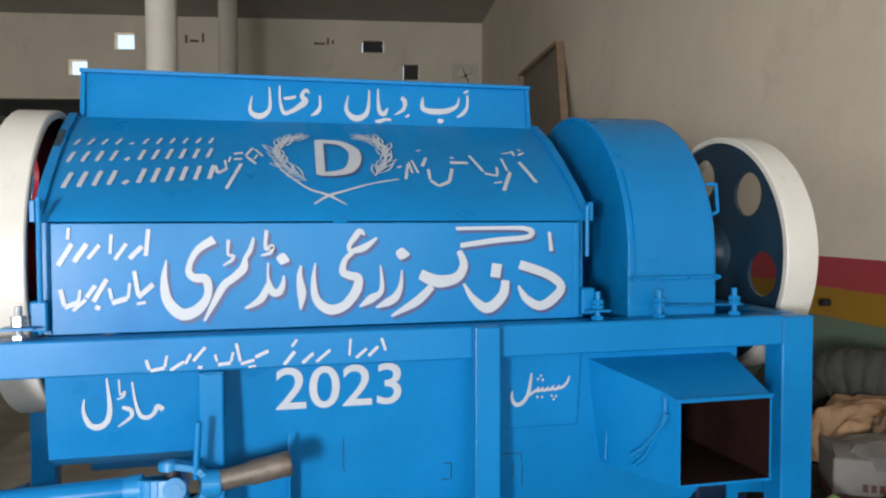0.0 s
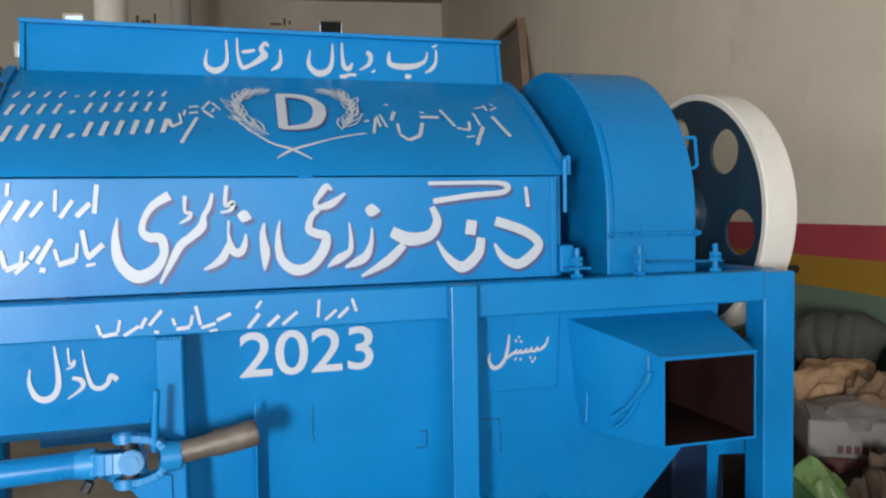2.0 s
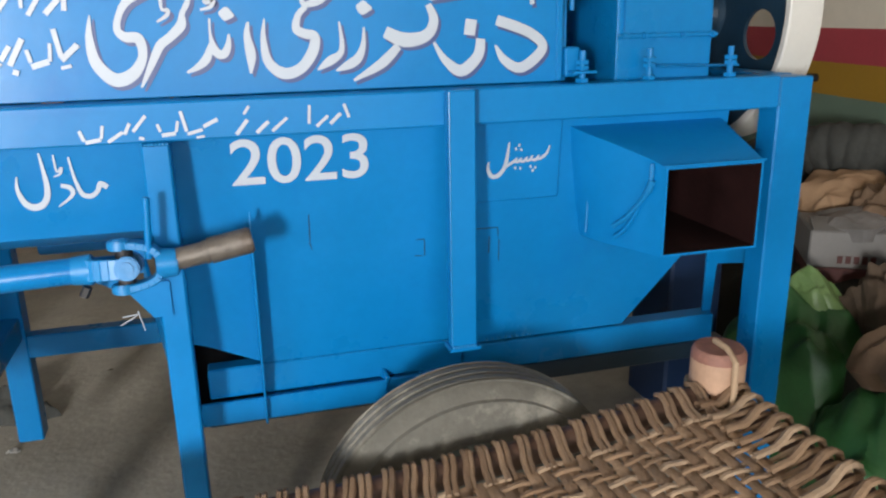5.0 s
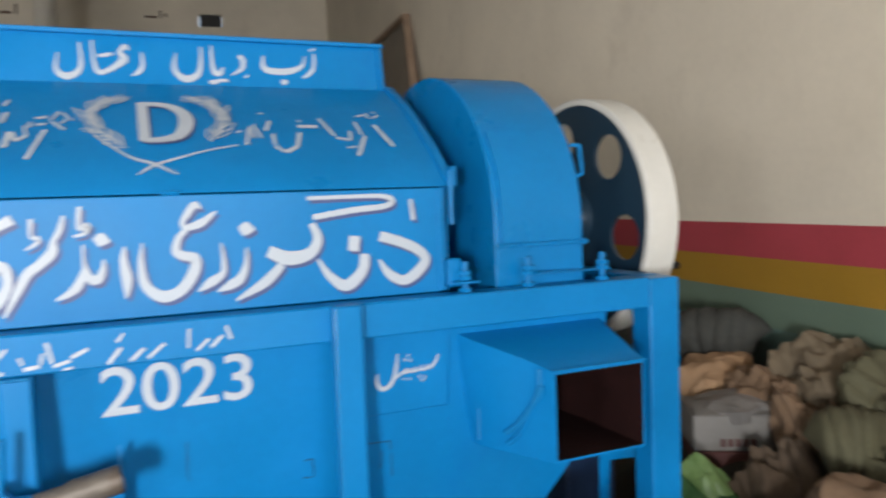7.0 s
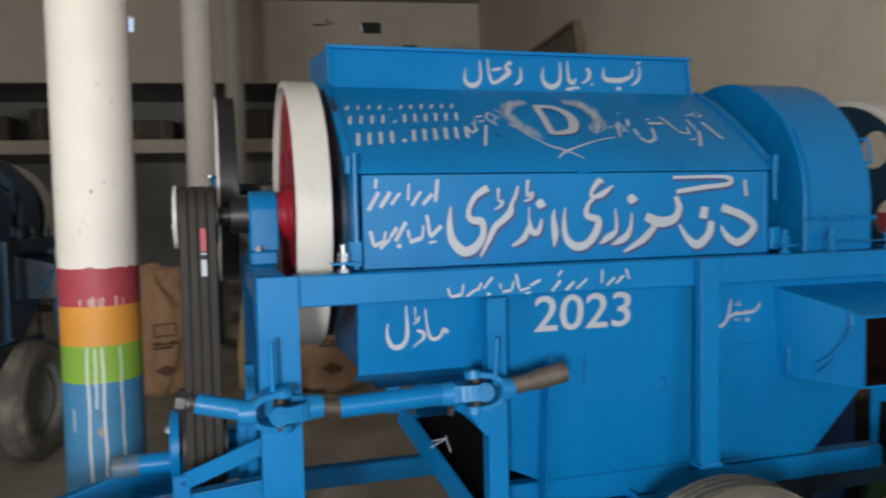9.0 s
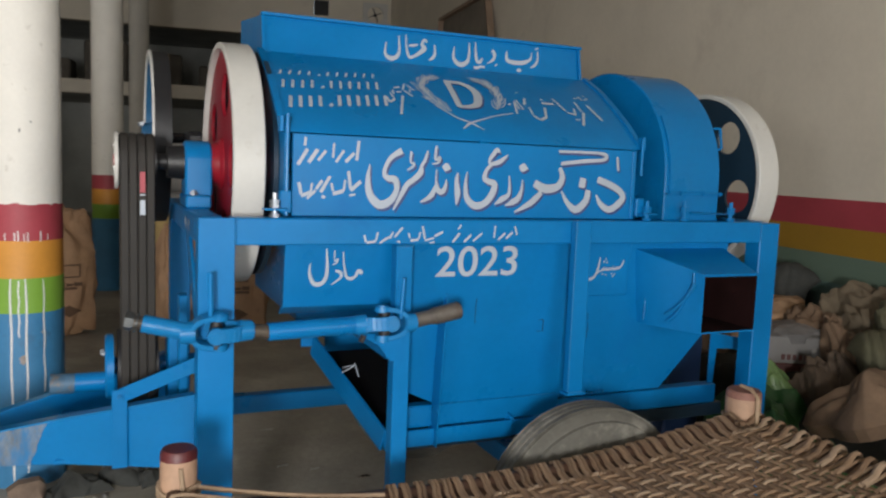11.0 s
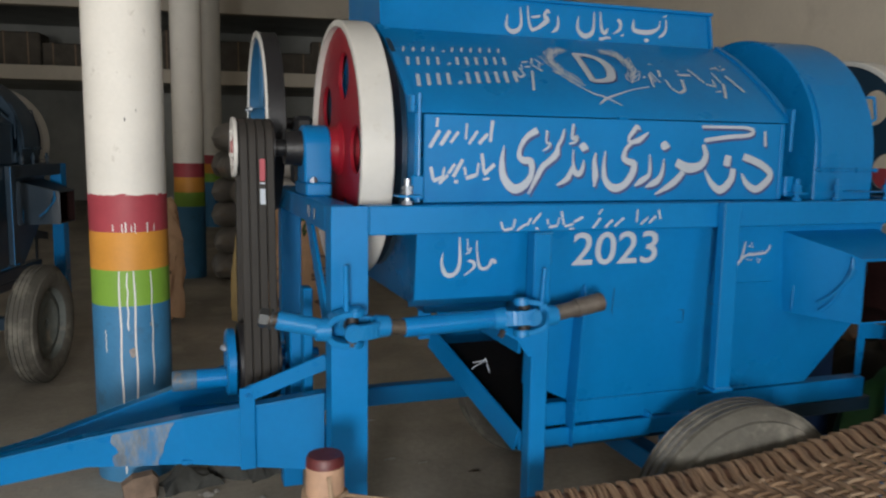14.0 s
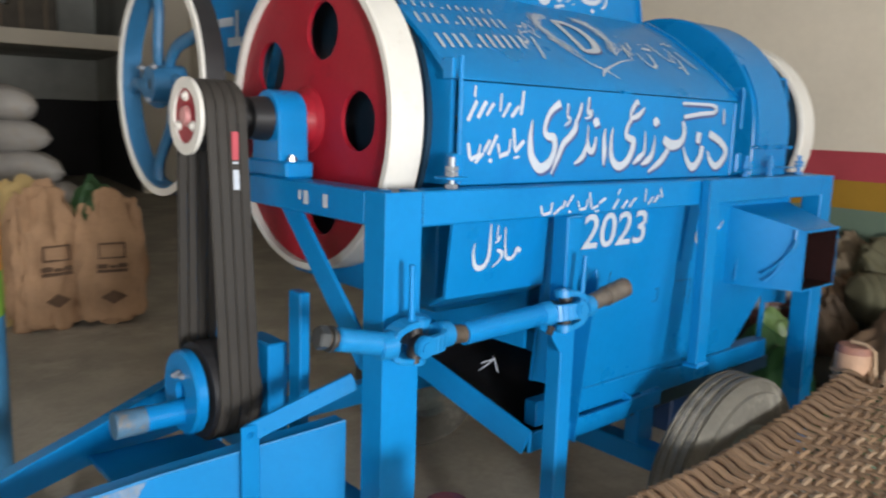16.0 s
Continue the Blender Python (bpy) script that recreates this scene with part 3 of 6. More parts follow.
# fan housing
FAN_Y, FAN_R = 0.450, 0.446
fan_arc = [(FAN_Y + FAN_R * math.cos(math.pi * k / 28), SH_Z + FAN_R * math.sin(math.pi * k / 28)) for k in range(29)]
housing = part("fan_housing", prism(fan_arc + [(FAN_Y - FAN_R, 1.30), (FAN_Y + FAN_R, 1.30)], 0.802, 1.072, "x", 0.004), BLUE, tm)
door = bmesh.new()
for k in range(7):
    z0, z1 = 1.475 + k * 0.042, 1.475 + (k + 1) * 0.042
    yy = lambda z: FAN_Y - math.sqrt(max(FAN_R ** 2 - max(z - SH_Z, 0) ** 2, 0))
    v = [door.verts.new((x, yy(z) - 0.008, z)) for x, z in ((0.818, z0), (1.058, z0), (1.058, z1), (0.818, z1))]
    door.faces.new(v)
bmesh.ops.remove_doubles(door, verts=door.verts, dist=1e-5)
bmesh.ops.solidify(door, geom=door.faces[:], thickness=0.008)
part("access_door", door, BLUE, housing)
part("hinge_strip", box(0.802, 1.080, -0.010, 0.004, 1.462, 1.472, 0.002), BLUE, housing)
for x in (0.812, 0.87, 0.98, 1.062):
    bolt((x, -0.010, 1.467), (0, -1, 0), 0.009, 0.006, housing)
hb = bmesh.new()
for p, q in (((1.072, 0.06, 1.73), (1.098, 0.05, 1.73)), ((1.098, 0.05, 1.73), (1.092, 0.03, 1.65)), ((1.092, 0.03, 1.65), (1.072, 0.04, 1.64))):
    rod(p, q, 0.005, 8, hb)
part("handle", hb, BLUE, housing)
part("fan_outlet", box(0.81, 1.06, 0.06, 0.80, 1.21, 1.30), BLUE, tm)


def weld_bead(p0, p1, parent, n=8, r=0.005):
    """A lumpy line of weld under the paint."""
    w = bmesh.new()
    p0, p1 = Vector(p0), Vector(p1)
    for k in range(n):
        q = p0.lerp(p1, (k + 0.5) / n)
        bmesh.ops.create_icosphere(w, subdivisions=1, radius=r * (0.8 + 0.5 * abs(noise.noise(q * 90))), matrix=Matrix.Translation(q))
    return part("weld_bead", w, GLOSSBLUE, parent, smooth=80)


for p0, p1 in (((1.227, -0.081, 1.284), (1.227, -0.081, 1.358)), ((0.332, -0.119, 0.747), (0.393, -0.119, 0.747)), ((0.362, -0.081, 1.281), (0.395, -0.081, 1.281)), ((-0.834, -0.081, 1.284), (-0.834, -0.081, 1.356)), ((-0.325, -0.086, 1.276), (-0.268, -0.086, 1.276)), ((-0.936, 0.0, 1.284), (-0.936, 0.0, 1.358)), ((0.46, 0.030, 0.690), (0.60, 0.030, 0.690))):
    weld_bead(p0, p1, tm)

# studs and bearing straps on the beam
for x in (0.692, 0.873, 1.104, -0.710):
    st = part("stud", rod((x, -0.035, 1.36), (x, -0.035, 1.437), 0.008, 10), BLUE if x > 0 else STEEL, tm)
    for z in (1.362, 1.392, 1.405):
        part("nut", lathe([(z, 0.0), (z, 0.017), (z + 0.010, 0.017), (z + 0.010, 0.0)], (x, -0.035, 0), "z", 6, closed=False), BLUE if x > 0 else STEEL, st)
part("strap", box(0.66, 0.72, -0.06, -0.01, 1.384, 1.390, 0.001), BLUE, tm)
part("strap", bar((0.89, -0.035, 1.394), (1.16, 0.02, 1.386), 0.035, 0.006), BLUE, tm)
part("strap", box(-0.745, -0.675, -0.06, -0.01, 1.384, 1.390, 0.001), BLUE, tm)

# shaft, bearing and flywheels
part("main_shaft", rod((-1.15, SH_Y, SH_Z), (1.52, SH_Y, SH_Z), 0.028), GREASE, tm)
arch = [(SH_Y + 0.074 * math.cos(math.pi * k / 16), SH_Z + 0.012 + 0.066 * math.sin(math.pi * k / 16)) for k in range(17)]
bearing = part("bearing_block", prism(arch + [(SH_Y - 0.078, 1.40), (SH_Y + 0.078, 1.40)], -0.930, -0.840, "x", 0.006), BLUE, tm)
part("bearing_foot", box(-0.932, -0.848, 0.368, 0.602, 1.360, 1.404, 0.006), BLUE, bearing)
part("bearing_cap", lathe([(-0.985, 0.03), (-0.985, 0.055), (-0.928, 0.060), (-0.928, 0.03)], (0, SH_Y, SH_Z), "x", 24), GREASE, bearing)
for y in (0.385, 0.585):
    bolt((-0.905, y, 1.404), (0, 0, 1), 0.013, 0.012, bearing, STEEL)
part("rear_bearing", box(1.255, 1.32, 0.41, 0.56, 1.36, 1.588, 0.012), BLUE, tm)


def flywheel(x0, x1, R, disc_x, mat, holes, turn, hole_r, ring, label):
    c = (0, SH_Y, SH_Z)
    t = 0.021
    fw = part("flywheel", lathe([(x0, R - t), (x0, R - 0.004), (x0 + 0.004, R), (x1 - 0.004, R), (x1, R - 0.004), (x1, R - t)], c, "x", 80), WHITE, tm, label)
    hs = [(ring * math.cos(turn + 2 * math.pi * k / holes), ring * math.sin(turn + 2 * math.pi * k / holes), hole_r, hole_r) for k in range(holes)]
    part("disc", pierced(circle(R - t + 0.001, 72), hs, 0.012, Matrix.Translation((disc_x, SH_Y, SH_Z)) @ XM), mat, fw)
    part("hub", lathe([(disc_x - 0.046, 0.03), (disc_x - 0.046, 0.066), (disc_x - 0.040, 0.072), (disc_x - 0.016, 0.078), (disc_x - 0.005, 0.092), (disc_x + 0.05, 0.095), (disc_x + 0.05, 0.03)], c, "x", 36), mat, fw)
    return fw


# dark disc added so that the red flywheel's holes look shaded
part("hole_shade_disc", rod((-0.690, SH_Y, SH_Z), (-0.674, SH_Y, SH_Z), 0.40, 48), DARKBLUE, tm, "dark blue disc added as shade behind the flywheel holes")
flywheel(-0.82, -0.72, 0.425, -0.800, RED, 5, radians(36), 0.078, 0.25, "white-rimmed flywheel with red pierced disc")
# dark lining stands in for shade inside the white rim
part("rim_shade_ring", lathe([(-0.786, 0.402), (-0.786, 0.4085), (-0.722, 0.4085), (-0.722, 0.402)], (0, SH_Y, SH_Z), "x", 64), DARKBLUE, tm)
flywheel(1.368, 1.478, 0.400, 1.378, DARKBLUE, 6, radians(133), 0.072, 0.268, "white-rimmed flywheel with dark blue pierced disc")

# belt drive
B_X0, B_X1 = -1.140, -1.030
LOW_Y, LOW_Z, LOW_R, UP_R = 0.465, 0.80, 0.125, 0.082


def belt_loop(x0, x1):
    """One endless belt round the upper and the lower pulley."""
    b = bmesh.new()
    path = []
    for k in range(17):
        a = math.pi * k / 16
        path.append((SH_Y + UP_R * math.cos(a), SH_Z + UP_R * math.sin(a), math.cos(a), math.sin(a)))
    for k in range(17):
        a = math.pi + math.pi * k / 16
        path.append((LOW_Y + LOW_R * math.cos(a), LOW_Z + LOW_R * math.sin(a), math.cos(a), math.sin(a)))
    rows = [[b.verts.new((x, y + h * ny, z + h * nz)) for x, h in ((x0 + 0.003, 0.0), (x1 - 0.003, 0.0), (x1, 0.009), (x1 - 0.003, 0.013), (x0 + 0.003, 0.013), (x0, 0.009))] for y, z, ny, nz in path]
    for k in range(len(rows)):
        A, B = rows[k], rows[(k + 1) % len(rows)]
        for q in range(6):
            b.faces.new((A[q], A[(q + 1) % 6], B[(q + 1) % 6], B[q]))
    return b


pitch = (B_X1 - B_X0) / 4
for k in range(4):
    bl = part("v_belt", belt_loop(B_X0 + k * pitch + 0.0006, B_X0 + (k + 1) * pitch - 0.0006), RUBBER, tm)
    if k == 2:
        bars("belt_mark", [(B_X0 + 2.25 * pitch, B_X0 + 2.85 * pitch, 1.335, 1.385), (B_X0 + 2.25 * pitch, B_X0 + 2.85 * pitch, 1.40, 1.405)], lambda a, b, l: (a, SH_Y - 0.0975 - (SH_Z - b) * 0.088, b), bl, "faded white printed bar")
        b = box(B_X0 + 2.25 * pitch, B_X0 + 2.85 * pitch, SH_Y - 0.107, SH_Y - 0.100, 1.41, 1.48, 0)
        part("belt_label", b, BAND_R, bl, "faded red printed bar")
PINK = material("thin_white_over_red_paint", (0.50, 0.22, 0.22), 0.4, var=0.3, scale=25, bump=0.1)
up = part("upper_pulley", lathe([(B_X0 - 0.006, 0.028), (B_X0 - 0.006, UP_R + 0.004), (B_X1 + 0.006, UP_R + 0.004), (B_X1 + 0.006, 0.028)], (0, SH_Y, SH_Z), "x", 40), GREASE, tm, "black grooved pulley with a red face and white ring")
part("face", lathe([(B_X0 - 0.009, 0.020), (B_X0 - 0.009, 0.072), (B_X0 - 0.006, 0.072), (B_X0 - 0.006, 0.020)], (0, SH_Y, SH_Z), "x", 36), RED, up, "red painted pulley face")
part("ring", lathe([(B_X0 - 0.016, 0.070), (B_X0 - 0.016, 0.098), (B_X0 - 0.005, 0.098), (B_X0 - 0.005, 0.070)], (0, SH_Y, SH_Z), "x", 40), WHITE, up)
part("shaft_end", lathe([(B_X0 - 0.020, 0.0), (B_X0 - 0.020, 0.020), (B_X0 - 0.006, 0.030), (B_X0 - 0.006, 0.0)], (0, SH_Y, SH_Z), "x", 20, closed=False), PINK, up)
for k in range(3):
    a = math.pi / 2 + 2 * math.pi * k / 3
    bolt((B_X0 - 0.007, SH_Y + 0.05 * math.cos(a), SH_Z + 0.05 * math.sin(a)), (-1, 0, 0), 0.013, 0.008, up, WHITE)
low = part("lower_pulley", lathe([(B_X0 - 0.01, 0.03), (B_X0 - 0.01, LOW_R + 0.002), (B_X1 + 0.01, LOW_R + 0.002), (B_X1 + 0.01, 0.03)], (0, LOW_Y, LOW_Z), "x", 40), GREASE, tm)
part("flange", lathe([(-1.190, 0.03), (-1.190, 0.105), (-1.184, 0.112), (-1.162, 0.112), (-1.162, 0.03)], (0, LOW_Y, LOW_Z), "x", 36), BLUE, low)
for k in range(3):
    a = radians(70 + 30 * k)
    bolt((-1.191, LOW_Y - 0.05 * math.cos(a) - 0.01, LOW_Z + 0.055 * math.sin(a)), (-1, 0, 0), 0.009, 0.008, low, STEEL)
WORN = material("worn_blue_grey_paint", (0.05, 0.12, 0.20), 0.5, var=0.3, scale=20, bump=0.15, dirt=(0.14, 0.12, 0.10), dirt_amount=0.06, dirt_scale=22)
tube = part("drive_tube", rod((-1.36, LOW_Y, LOW_Z - 0.052), (-1.16, LOW_Y, LOW_Z - 0.052), 0.033, 20), BLUE, tm)
part("bare_collar", rod((-1.362, LOW_Y, LOW_Z - 0.052), (-1.285, LOW_Y, LOW_Z - 0.052), 0.0345, 20), WORN, tube, "worn blue-grey tube end")
part("drive_shaft", rod((-1.16, LOW_Y, LOW_Z), (-0.88, LOW_Y, LOW_Z), 0.03, 16), BLUE, tm)
part("bearing_stand", box(-0.99, -0.93, 0.36, 0.50, 0.55, 0.92, 0.005), BLUE, tm)
part("bearing_stand", box(-0.965, -0.935, 0.24, 0.30, 0.50, 1.08, 0.004), BLUE, tm)

# spoked wheel behind
SW = (-1.01, 1.02, 1.61)
# shade on the spoked wheel is put into this darker blue
SHADEDBLUE = material("shaded_blue_paint", (0.020, 0.115, 0.245), 0.45, var=0.2, scale=6, bump=0.15)
spoked = part("spoked_wheel", lathe([(-0.005, 0.325), (-0.005, 0.347), (0.058, 0.347), (0.058, 0.325)], SW, "x", 64), GREASE, tm, "blue spoked belt wheel with a white edge")
part("wheel_edge", lathe([(-0.012, 0.326), (-0.012, 0.349), (-0.004, 0.349), (-0.004, 0.326)], SW, "x", 64), WHITE, spoked)
part("wheel_liner", lathe([(-0.004, 0.318), (-0.004, 0.326), (0.056, 0.326), (0.056, 0.318)], SW, "x", 64), SHADEDBLUE, spoked)
part("wheel_hub", lathe([(-0.035, 0.02), (-0.035, 0.055), (0.07, 0.062), (0.07, 0.02)], SW, "x", 28), SHADEDBLUE, spoked)
for k in range(5):
    b = bmesh.new()
    a0 = radians(20 + 72 * k)
    pts = []
    for q in range(9):
        t = q / 8
        r, a = 0.05 + 0.275 * t, a0 + 0.95 * math.sin(t * math.pi * 0.62)
        pts.append(Vector((SW[0] + 0.03, SW[1] + r * math.cos(a), SW[2] + r * math.sin(a))))
    rings = []
    for q, p in enumerate(pts):
        d = (pts[min(q + 1, 8)] - pts[max(q - 1, 0)]).normalized()
        n = Vector((1, 0, 0)).cross(d)
        rings.append([b.verts.new(p + n * (0.021 * math.cos(w)) + Vector((0.016 * math.sin(w), 0, 0))) for w in [2 * math.pi * k2 / 12 for k2 in range(12)]])
    for A, B in zip(rings, rings[1:]):
        for q in range(12):
            b.faces.new((A[q], A[(q + 1) % 12], B[(q + 1) % 12], B[q]))
    part("spoke", b, SHADEDBLUE, spoked)
for y, z in ((1.07, 1.66), (0.97, 1.66), (1.02, 1.56)):
    bolt((SW[0] - 0.03, y, z), (-1, 0, 0), 0.010, 0.012, spoked, STEEL)
part("rear_shaft", rod((-1.04, SW[1], SW[2]), (0.7, SW[1], SW[2]), 0.022), GREASE, tm)
# black stands in for the shade that hides this rear bearing
part("rear_bearing", box(-0.88, -0.80, 0.95, 1.09, 1.36, 1.64, 0.02), GREASE, tm)

# universal joint shaft lying across the front
PY, PZ = -0.135, 1.035


def fork(x, face, turn, parent):
    """A forged yoke: a rounded U with an eye at each end; face +1 opens to the right."""
    b = rod((x - face * 0.012, 0, 0), (x + face * 0.030, 0, 0), 0.029, 20, r2=0.033, bev=0.003)
    pts = []
    for k in range(15):
        t = math.pi * (k / 14 - 0.5)
        pts.append(Vector((x + face * (0.022 + 0.078 * (1 - math.cos(t))), 0, 0.046 * math.sin(t) / max(0.3, abs(math.sin(t))) ** 0.35)))
    for p, q in zip(pts, pts[1:]):
        bar(p, q + (q - p) * 0.15, 0.016, 0.048 - 0.006 * abs(p.z) / 0.046, 0.002, b, up=(0, 1, 0))
    for s in (-1, 1):
        rod((x + face * 0.100, 0, s * 0.056), (x + face * 0.100, 0, s * 0.036), 0.025, 18, b, bev=0.003)
        rod((x + face * 0.100, 0, s * 0.059), (x + face * 0.100, 0, s * 0.054), 0.014, 12, b)
    b.transform(Matrix.Translation((0, PY, PZ)) @ Matrix.Rotation(turn, 4, "X"))
    return part("fork", b, GLOSSBLUE, parent, smooth=30)


pto = part("joint_shaft", rod((-0.745, PY, PZ - 0.008), (-0.465, PY, PZ + 0.001), 0.0275, 24), BLUE, tm, "blue universal joint shaft with rusty ends")
DULL = material("dull_galvanised_steel", (0.07, 0.075, 0.078), 0.45, metal=0.6, var=0.3, scale=20, bump=0.15, dirt=(0.10, 0.09, 0.08), dirt_amount=0.06)
part("tube_end", rod((-1.095, PY + 0.010, PZ + 0.032), (-0.975, PY, PZ + 0.004), 0.0255, 24, bev=0.003), GLOSSBLUE, pto)
part("shaft_collar", rod((-1.120, PY + 0.012, PZ + 0.037), (-1.090, PY + 0.010, PZ + 0.031), 0.019, 14), RUST, pto)
part("washer", rod((-1.112, PY + 0.0115, PZ + 0.0355), (-1.106, PY + 0.011, PZ + 0.034), 0.028, 20), DULL, pto)
part("shaft_nut", rod((-1.140, PY + 0.014, PZ + 0.042), (-1.116, PY + 0.012, PZ + 0.037), 0.026, 6, bev=0.003), DULL, pto)
fork(-0.985, 1, radians(8), pto)
fork(-0.800, -1, radians(95), pto)
part("cross", rod((-0.893, PY - 0.05, PZ), (-0.893, PY + 0.05, PZ), 0.018, 12, rod((-0.893, PY, PZ - 0.05), (-0.893, PY, PZ + 0.05), 0.018, 12)), GREASE, pto)
part("bare_shaft", rod((-0.80, PY, PZ - 0.003), (-0.740, PY, PZ - 0.008), 0.022, 14), RUST, pto)
fork(-0.47, 1, radians(80), pto)
fork(-0.285, -1, radians(-5), pto)
part("cross", rod((-0.378, PY - 0.05, PZ), (-0.378, PY + 0.05, PZ), 0.018, 12, rod((-0.378, PY, PZ - 0.05), (-0.378, PY, PZ + 0.05), 0.018, 12)), GREASE, pto)
sp = rod((-0.285, PY, PZ + 0.004), (-0.215, PY, PZ + 0.016), 0.024, 14)
rod((-0.212, PY, PZ + 0.0165), (-0.118, PY, PZ + 0.034), 0.0285, 20, sp, bev=0.004)
rod((-0.222, PY, PZ + 0.0145), (-0.208, PY, PZ + 0.017), 0.026, 20, sp, bev=0.003)
part("splined_end", sp, WORNSTEEL, pto)
part("pin", rod((-0.912, PY - 0.012, PZ + 0.05), (-0.914, PY - 0.012, PZ + 0.175), 0.0075, 10), BLUE, pto)
part("pin", rod((-0.329, PY - 0.012, 1.05), (-0.321, PY - 0.012, 1.180), 0.0075, 12, bev=0.002), BLUE, pto)
part("locking_pin", rod((-0.462, PY - 0.02, PZ - 0.050), (-0.452, PY - 0.02, PZ - 0.030), 0.010, 6), GREASE, pto)
part("hanger", prism([(-0.46, 1.0), (-0.30, 0.98), (-0.30, 0.90), (-0.34, 0.90), (-0.38, 0.955)], -0.092, -0.086, "y"), BLUE, tm)

# straw tray under the drum
TA, TB = Vector((-0.42, 0.60, 0.80)), Vector((-0.305, 0.045, 0.580))
tray_ob = part("straw_tray", bar(TA, TB, 0.012, 0.085, 0.002), BLUE, tm)
part("tray_side", bar(TA + Vector((0.5, 0, 0)), TB + Vector((0.5, 0, 0)), 0.012, 0.085, 0.002), BLUE, tray_ob)
# tray floor coloured near black, unlike its blue sides
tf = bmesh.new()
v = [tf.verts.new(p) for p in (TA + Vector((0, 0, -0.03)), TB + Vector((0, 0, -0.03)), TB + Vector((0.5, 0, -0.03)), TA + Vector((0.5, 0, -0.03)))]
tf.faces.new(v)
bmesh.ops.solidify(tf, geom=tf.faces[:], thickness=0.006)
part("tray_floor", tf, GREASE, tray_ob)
part("tray_lip", box(TB.x, TB.x + 0.5, TB.y - 0.012, TB.y, TB.z - 0.03, TB.z + 0.03, 0.002), BLUE, tray_ob)
straw = bmesh.new()
for p, q in (((-0.435, 0.12, 0.832), (-0.393, 0.11, 0.840)), ((-0.396, 0.11, 0.848), (-0.384, 0.10, 0.800)), ((-0.440, 0.12, 0.812), (-0.400, 0.11, 0.836))):
    rod(p, q, 0.0014, 6, straw)
part("tie_wire", straw, LETTER, tray_ob)
part("tray_hanger", bar((-0.44, 0.62, 0.79), (-0.44, 0.62, 0.99), 0.05, 0.012), BLUE, tm)


# wheels
def tyre(x, y, z, R, w):
    prof = [(-w / 2 + 0.012, R * 0.60), (-w / 2 - 0.006, R * 0.66), (-w / 2 - 0.012, R * 0.80), (-w / 2 - 0.004, R * 0.885), (-w / 2 + 0.006, R * 0.893), (-w / 2 + 0.012, R * 0.935), (-w / 2 + 0.030, R * 0.975)]
    for g in (-0.042, -0.014, 0.014, 0.042):
        prof += [(g - 0.006, R * 0.995), (g - 0.004, R * 0.975), (g + 0.004, R * 0.975), (g + 0.006, R * 0.995)]
    prof += [(-a, r) for a, r in prof[6::-1]]
    t = part("tyre", lathe(prof, (x, y, z), "y", 64), TYRE, tm, "dusty worn grey trailer tyre")
    part("rim", lathe([(-w / 2 + 0.045, 0.03), (-w / 2 + 0.045, R * 0.30), (-w / 2 + 0.03, R * 0.40), (-w / 2 + 0.045, R * 0.55), (-w / 2 + 0.010, R * 0.60), (w / 2 - 0.010, R * 0.60), (w / 2 - 0.05, R * 0.55), (w / 2 - 0.05, 0.03)], (x, y, z), "y", 48), DUSTYRIM, t)
    return t


DUSTYRIM = material("dusty_rim_paint", (0.17, 0.19, 0.18), 0.7, var=0.3, scale=8, bump=0.2, dirt=(0.30, 0.27, 0.22), dirt_amount=0.08)
tyre(0.335, -0.255, 0.373, 0.375, 0.15)
tyre(0.335, 1.29, 0.373, 0.375, 0.15)
part("axle", box(0.295, 0.375, -0.19, 1.22, 0.335, 0.415), BLUE, tm)
part("spring_hanger", box(0.29, 0.38, 0.06, 0.12, 0.415, 0.61), BLUE, tm)
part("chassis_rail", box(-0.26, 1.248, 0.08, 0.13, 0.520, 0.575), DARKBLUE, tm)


# drawbar
def drawbar_plate(ys):
    """One of the two long plates that meet at the hitch: x, y, top, bottom."""
    b = bmesh.new()
    rows = []
    for x, y, zt, zb in ys:
        d = 0.05 if ys[0][1] < 0.5 else -0.05
        rows.append([b.verts.new(p) for p in ((x, y, zb), (x, y, zt), (x, y + d, zt), (x, y + d, zt - 0.008), (x, y + d * 0.2, zt - 0.008), (x, y + d * 0.2, zb))])
    for A, B in zip(rows, rows[1:]):
        for k in range(6):
            b.faces.new((A[k], A[(k + 1) % 6], B[(k + 1) % 6], B[k]))
    b.faces.new(rows[0])
    b.faces.new(rows[-1])
    return b


NEAR = [(-0.93, 0.08, 0.785, 0.545), (-1.33, 0.25, 0.690, 0.545), (-1.62, 0.35, 0.620, 0.530), (-2.25, 0.57, 0.45, 0.37)]
near_plate = part("drawbar_plate", drawbar_plate(NEAR), BLUE, tm, "blue drawbar plate with a bare rusty patch", smooth=None)
part("drawbar_plate", drawbar_plate([(-0.93, 0.88, 0.76, 0.54), (-1.33, 0.775, 0.650, 0.53), (-1.80, 0.675, 0.53, 0.45), (-2.25, 0.59, 0.45, 0.37)]), BLUE, tm, smooth=None)
# rods added along the plate's top edge to give a highlight line
eb = bmesh.new()
for (x0, y0, t0, b0), (x1, y1, t1, b1) in zip(NEAR, NEAR[1:]):
    rod((x0, y0, t0), (x1, y1, t1), 0.004, 8, eb)
part("highlight_rod", eb, GLOSSBLUE, near_plate)
part("hitch", box(-2.42, -2.20, 0.53, 0.63, 0.36, 0.46, 0.006), BLUE, tm)
rp = bmesh.new()


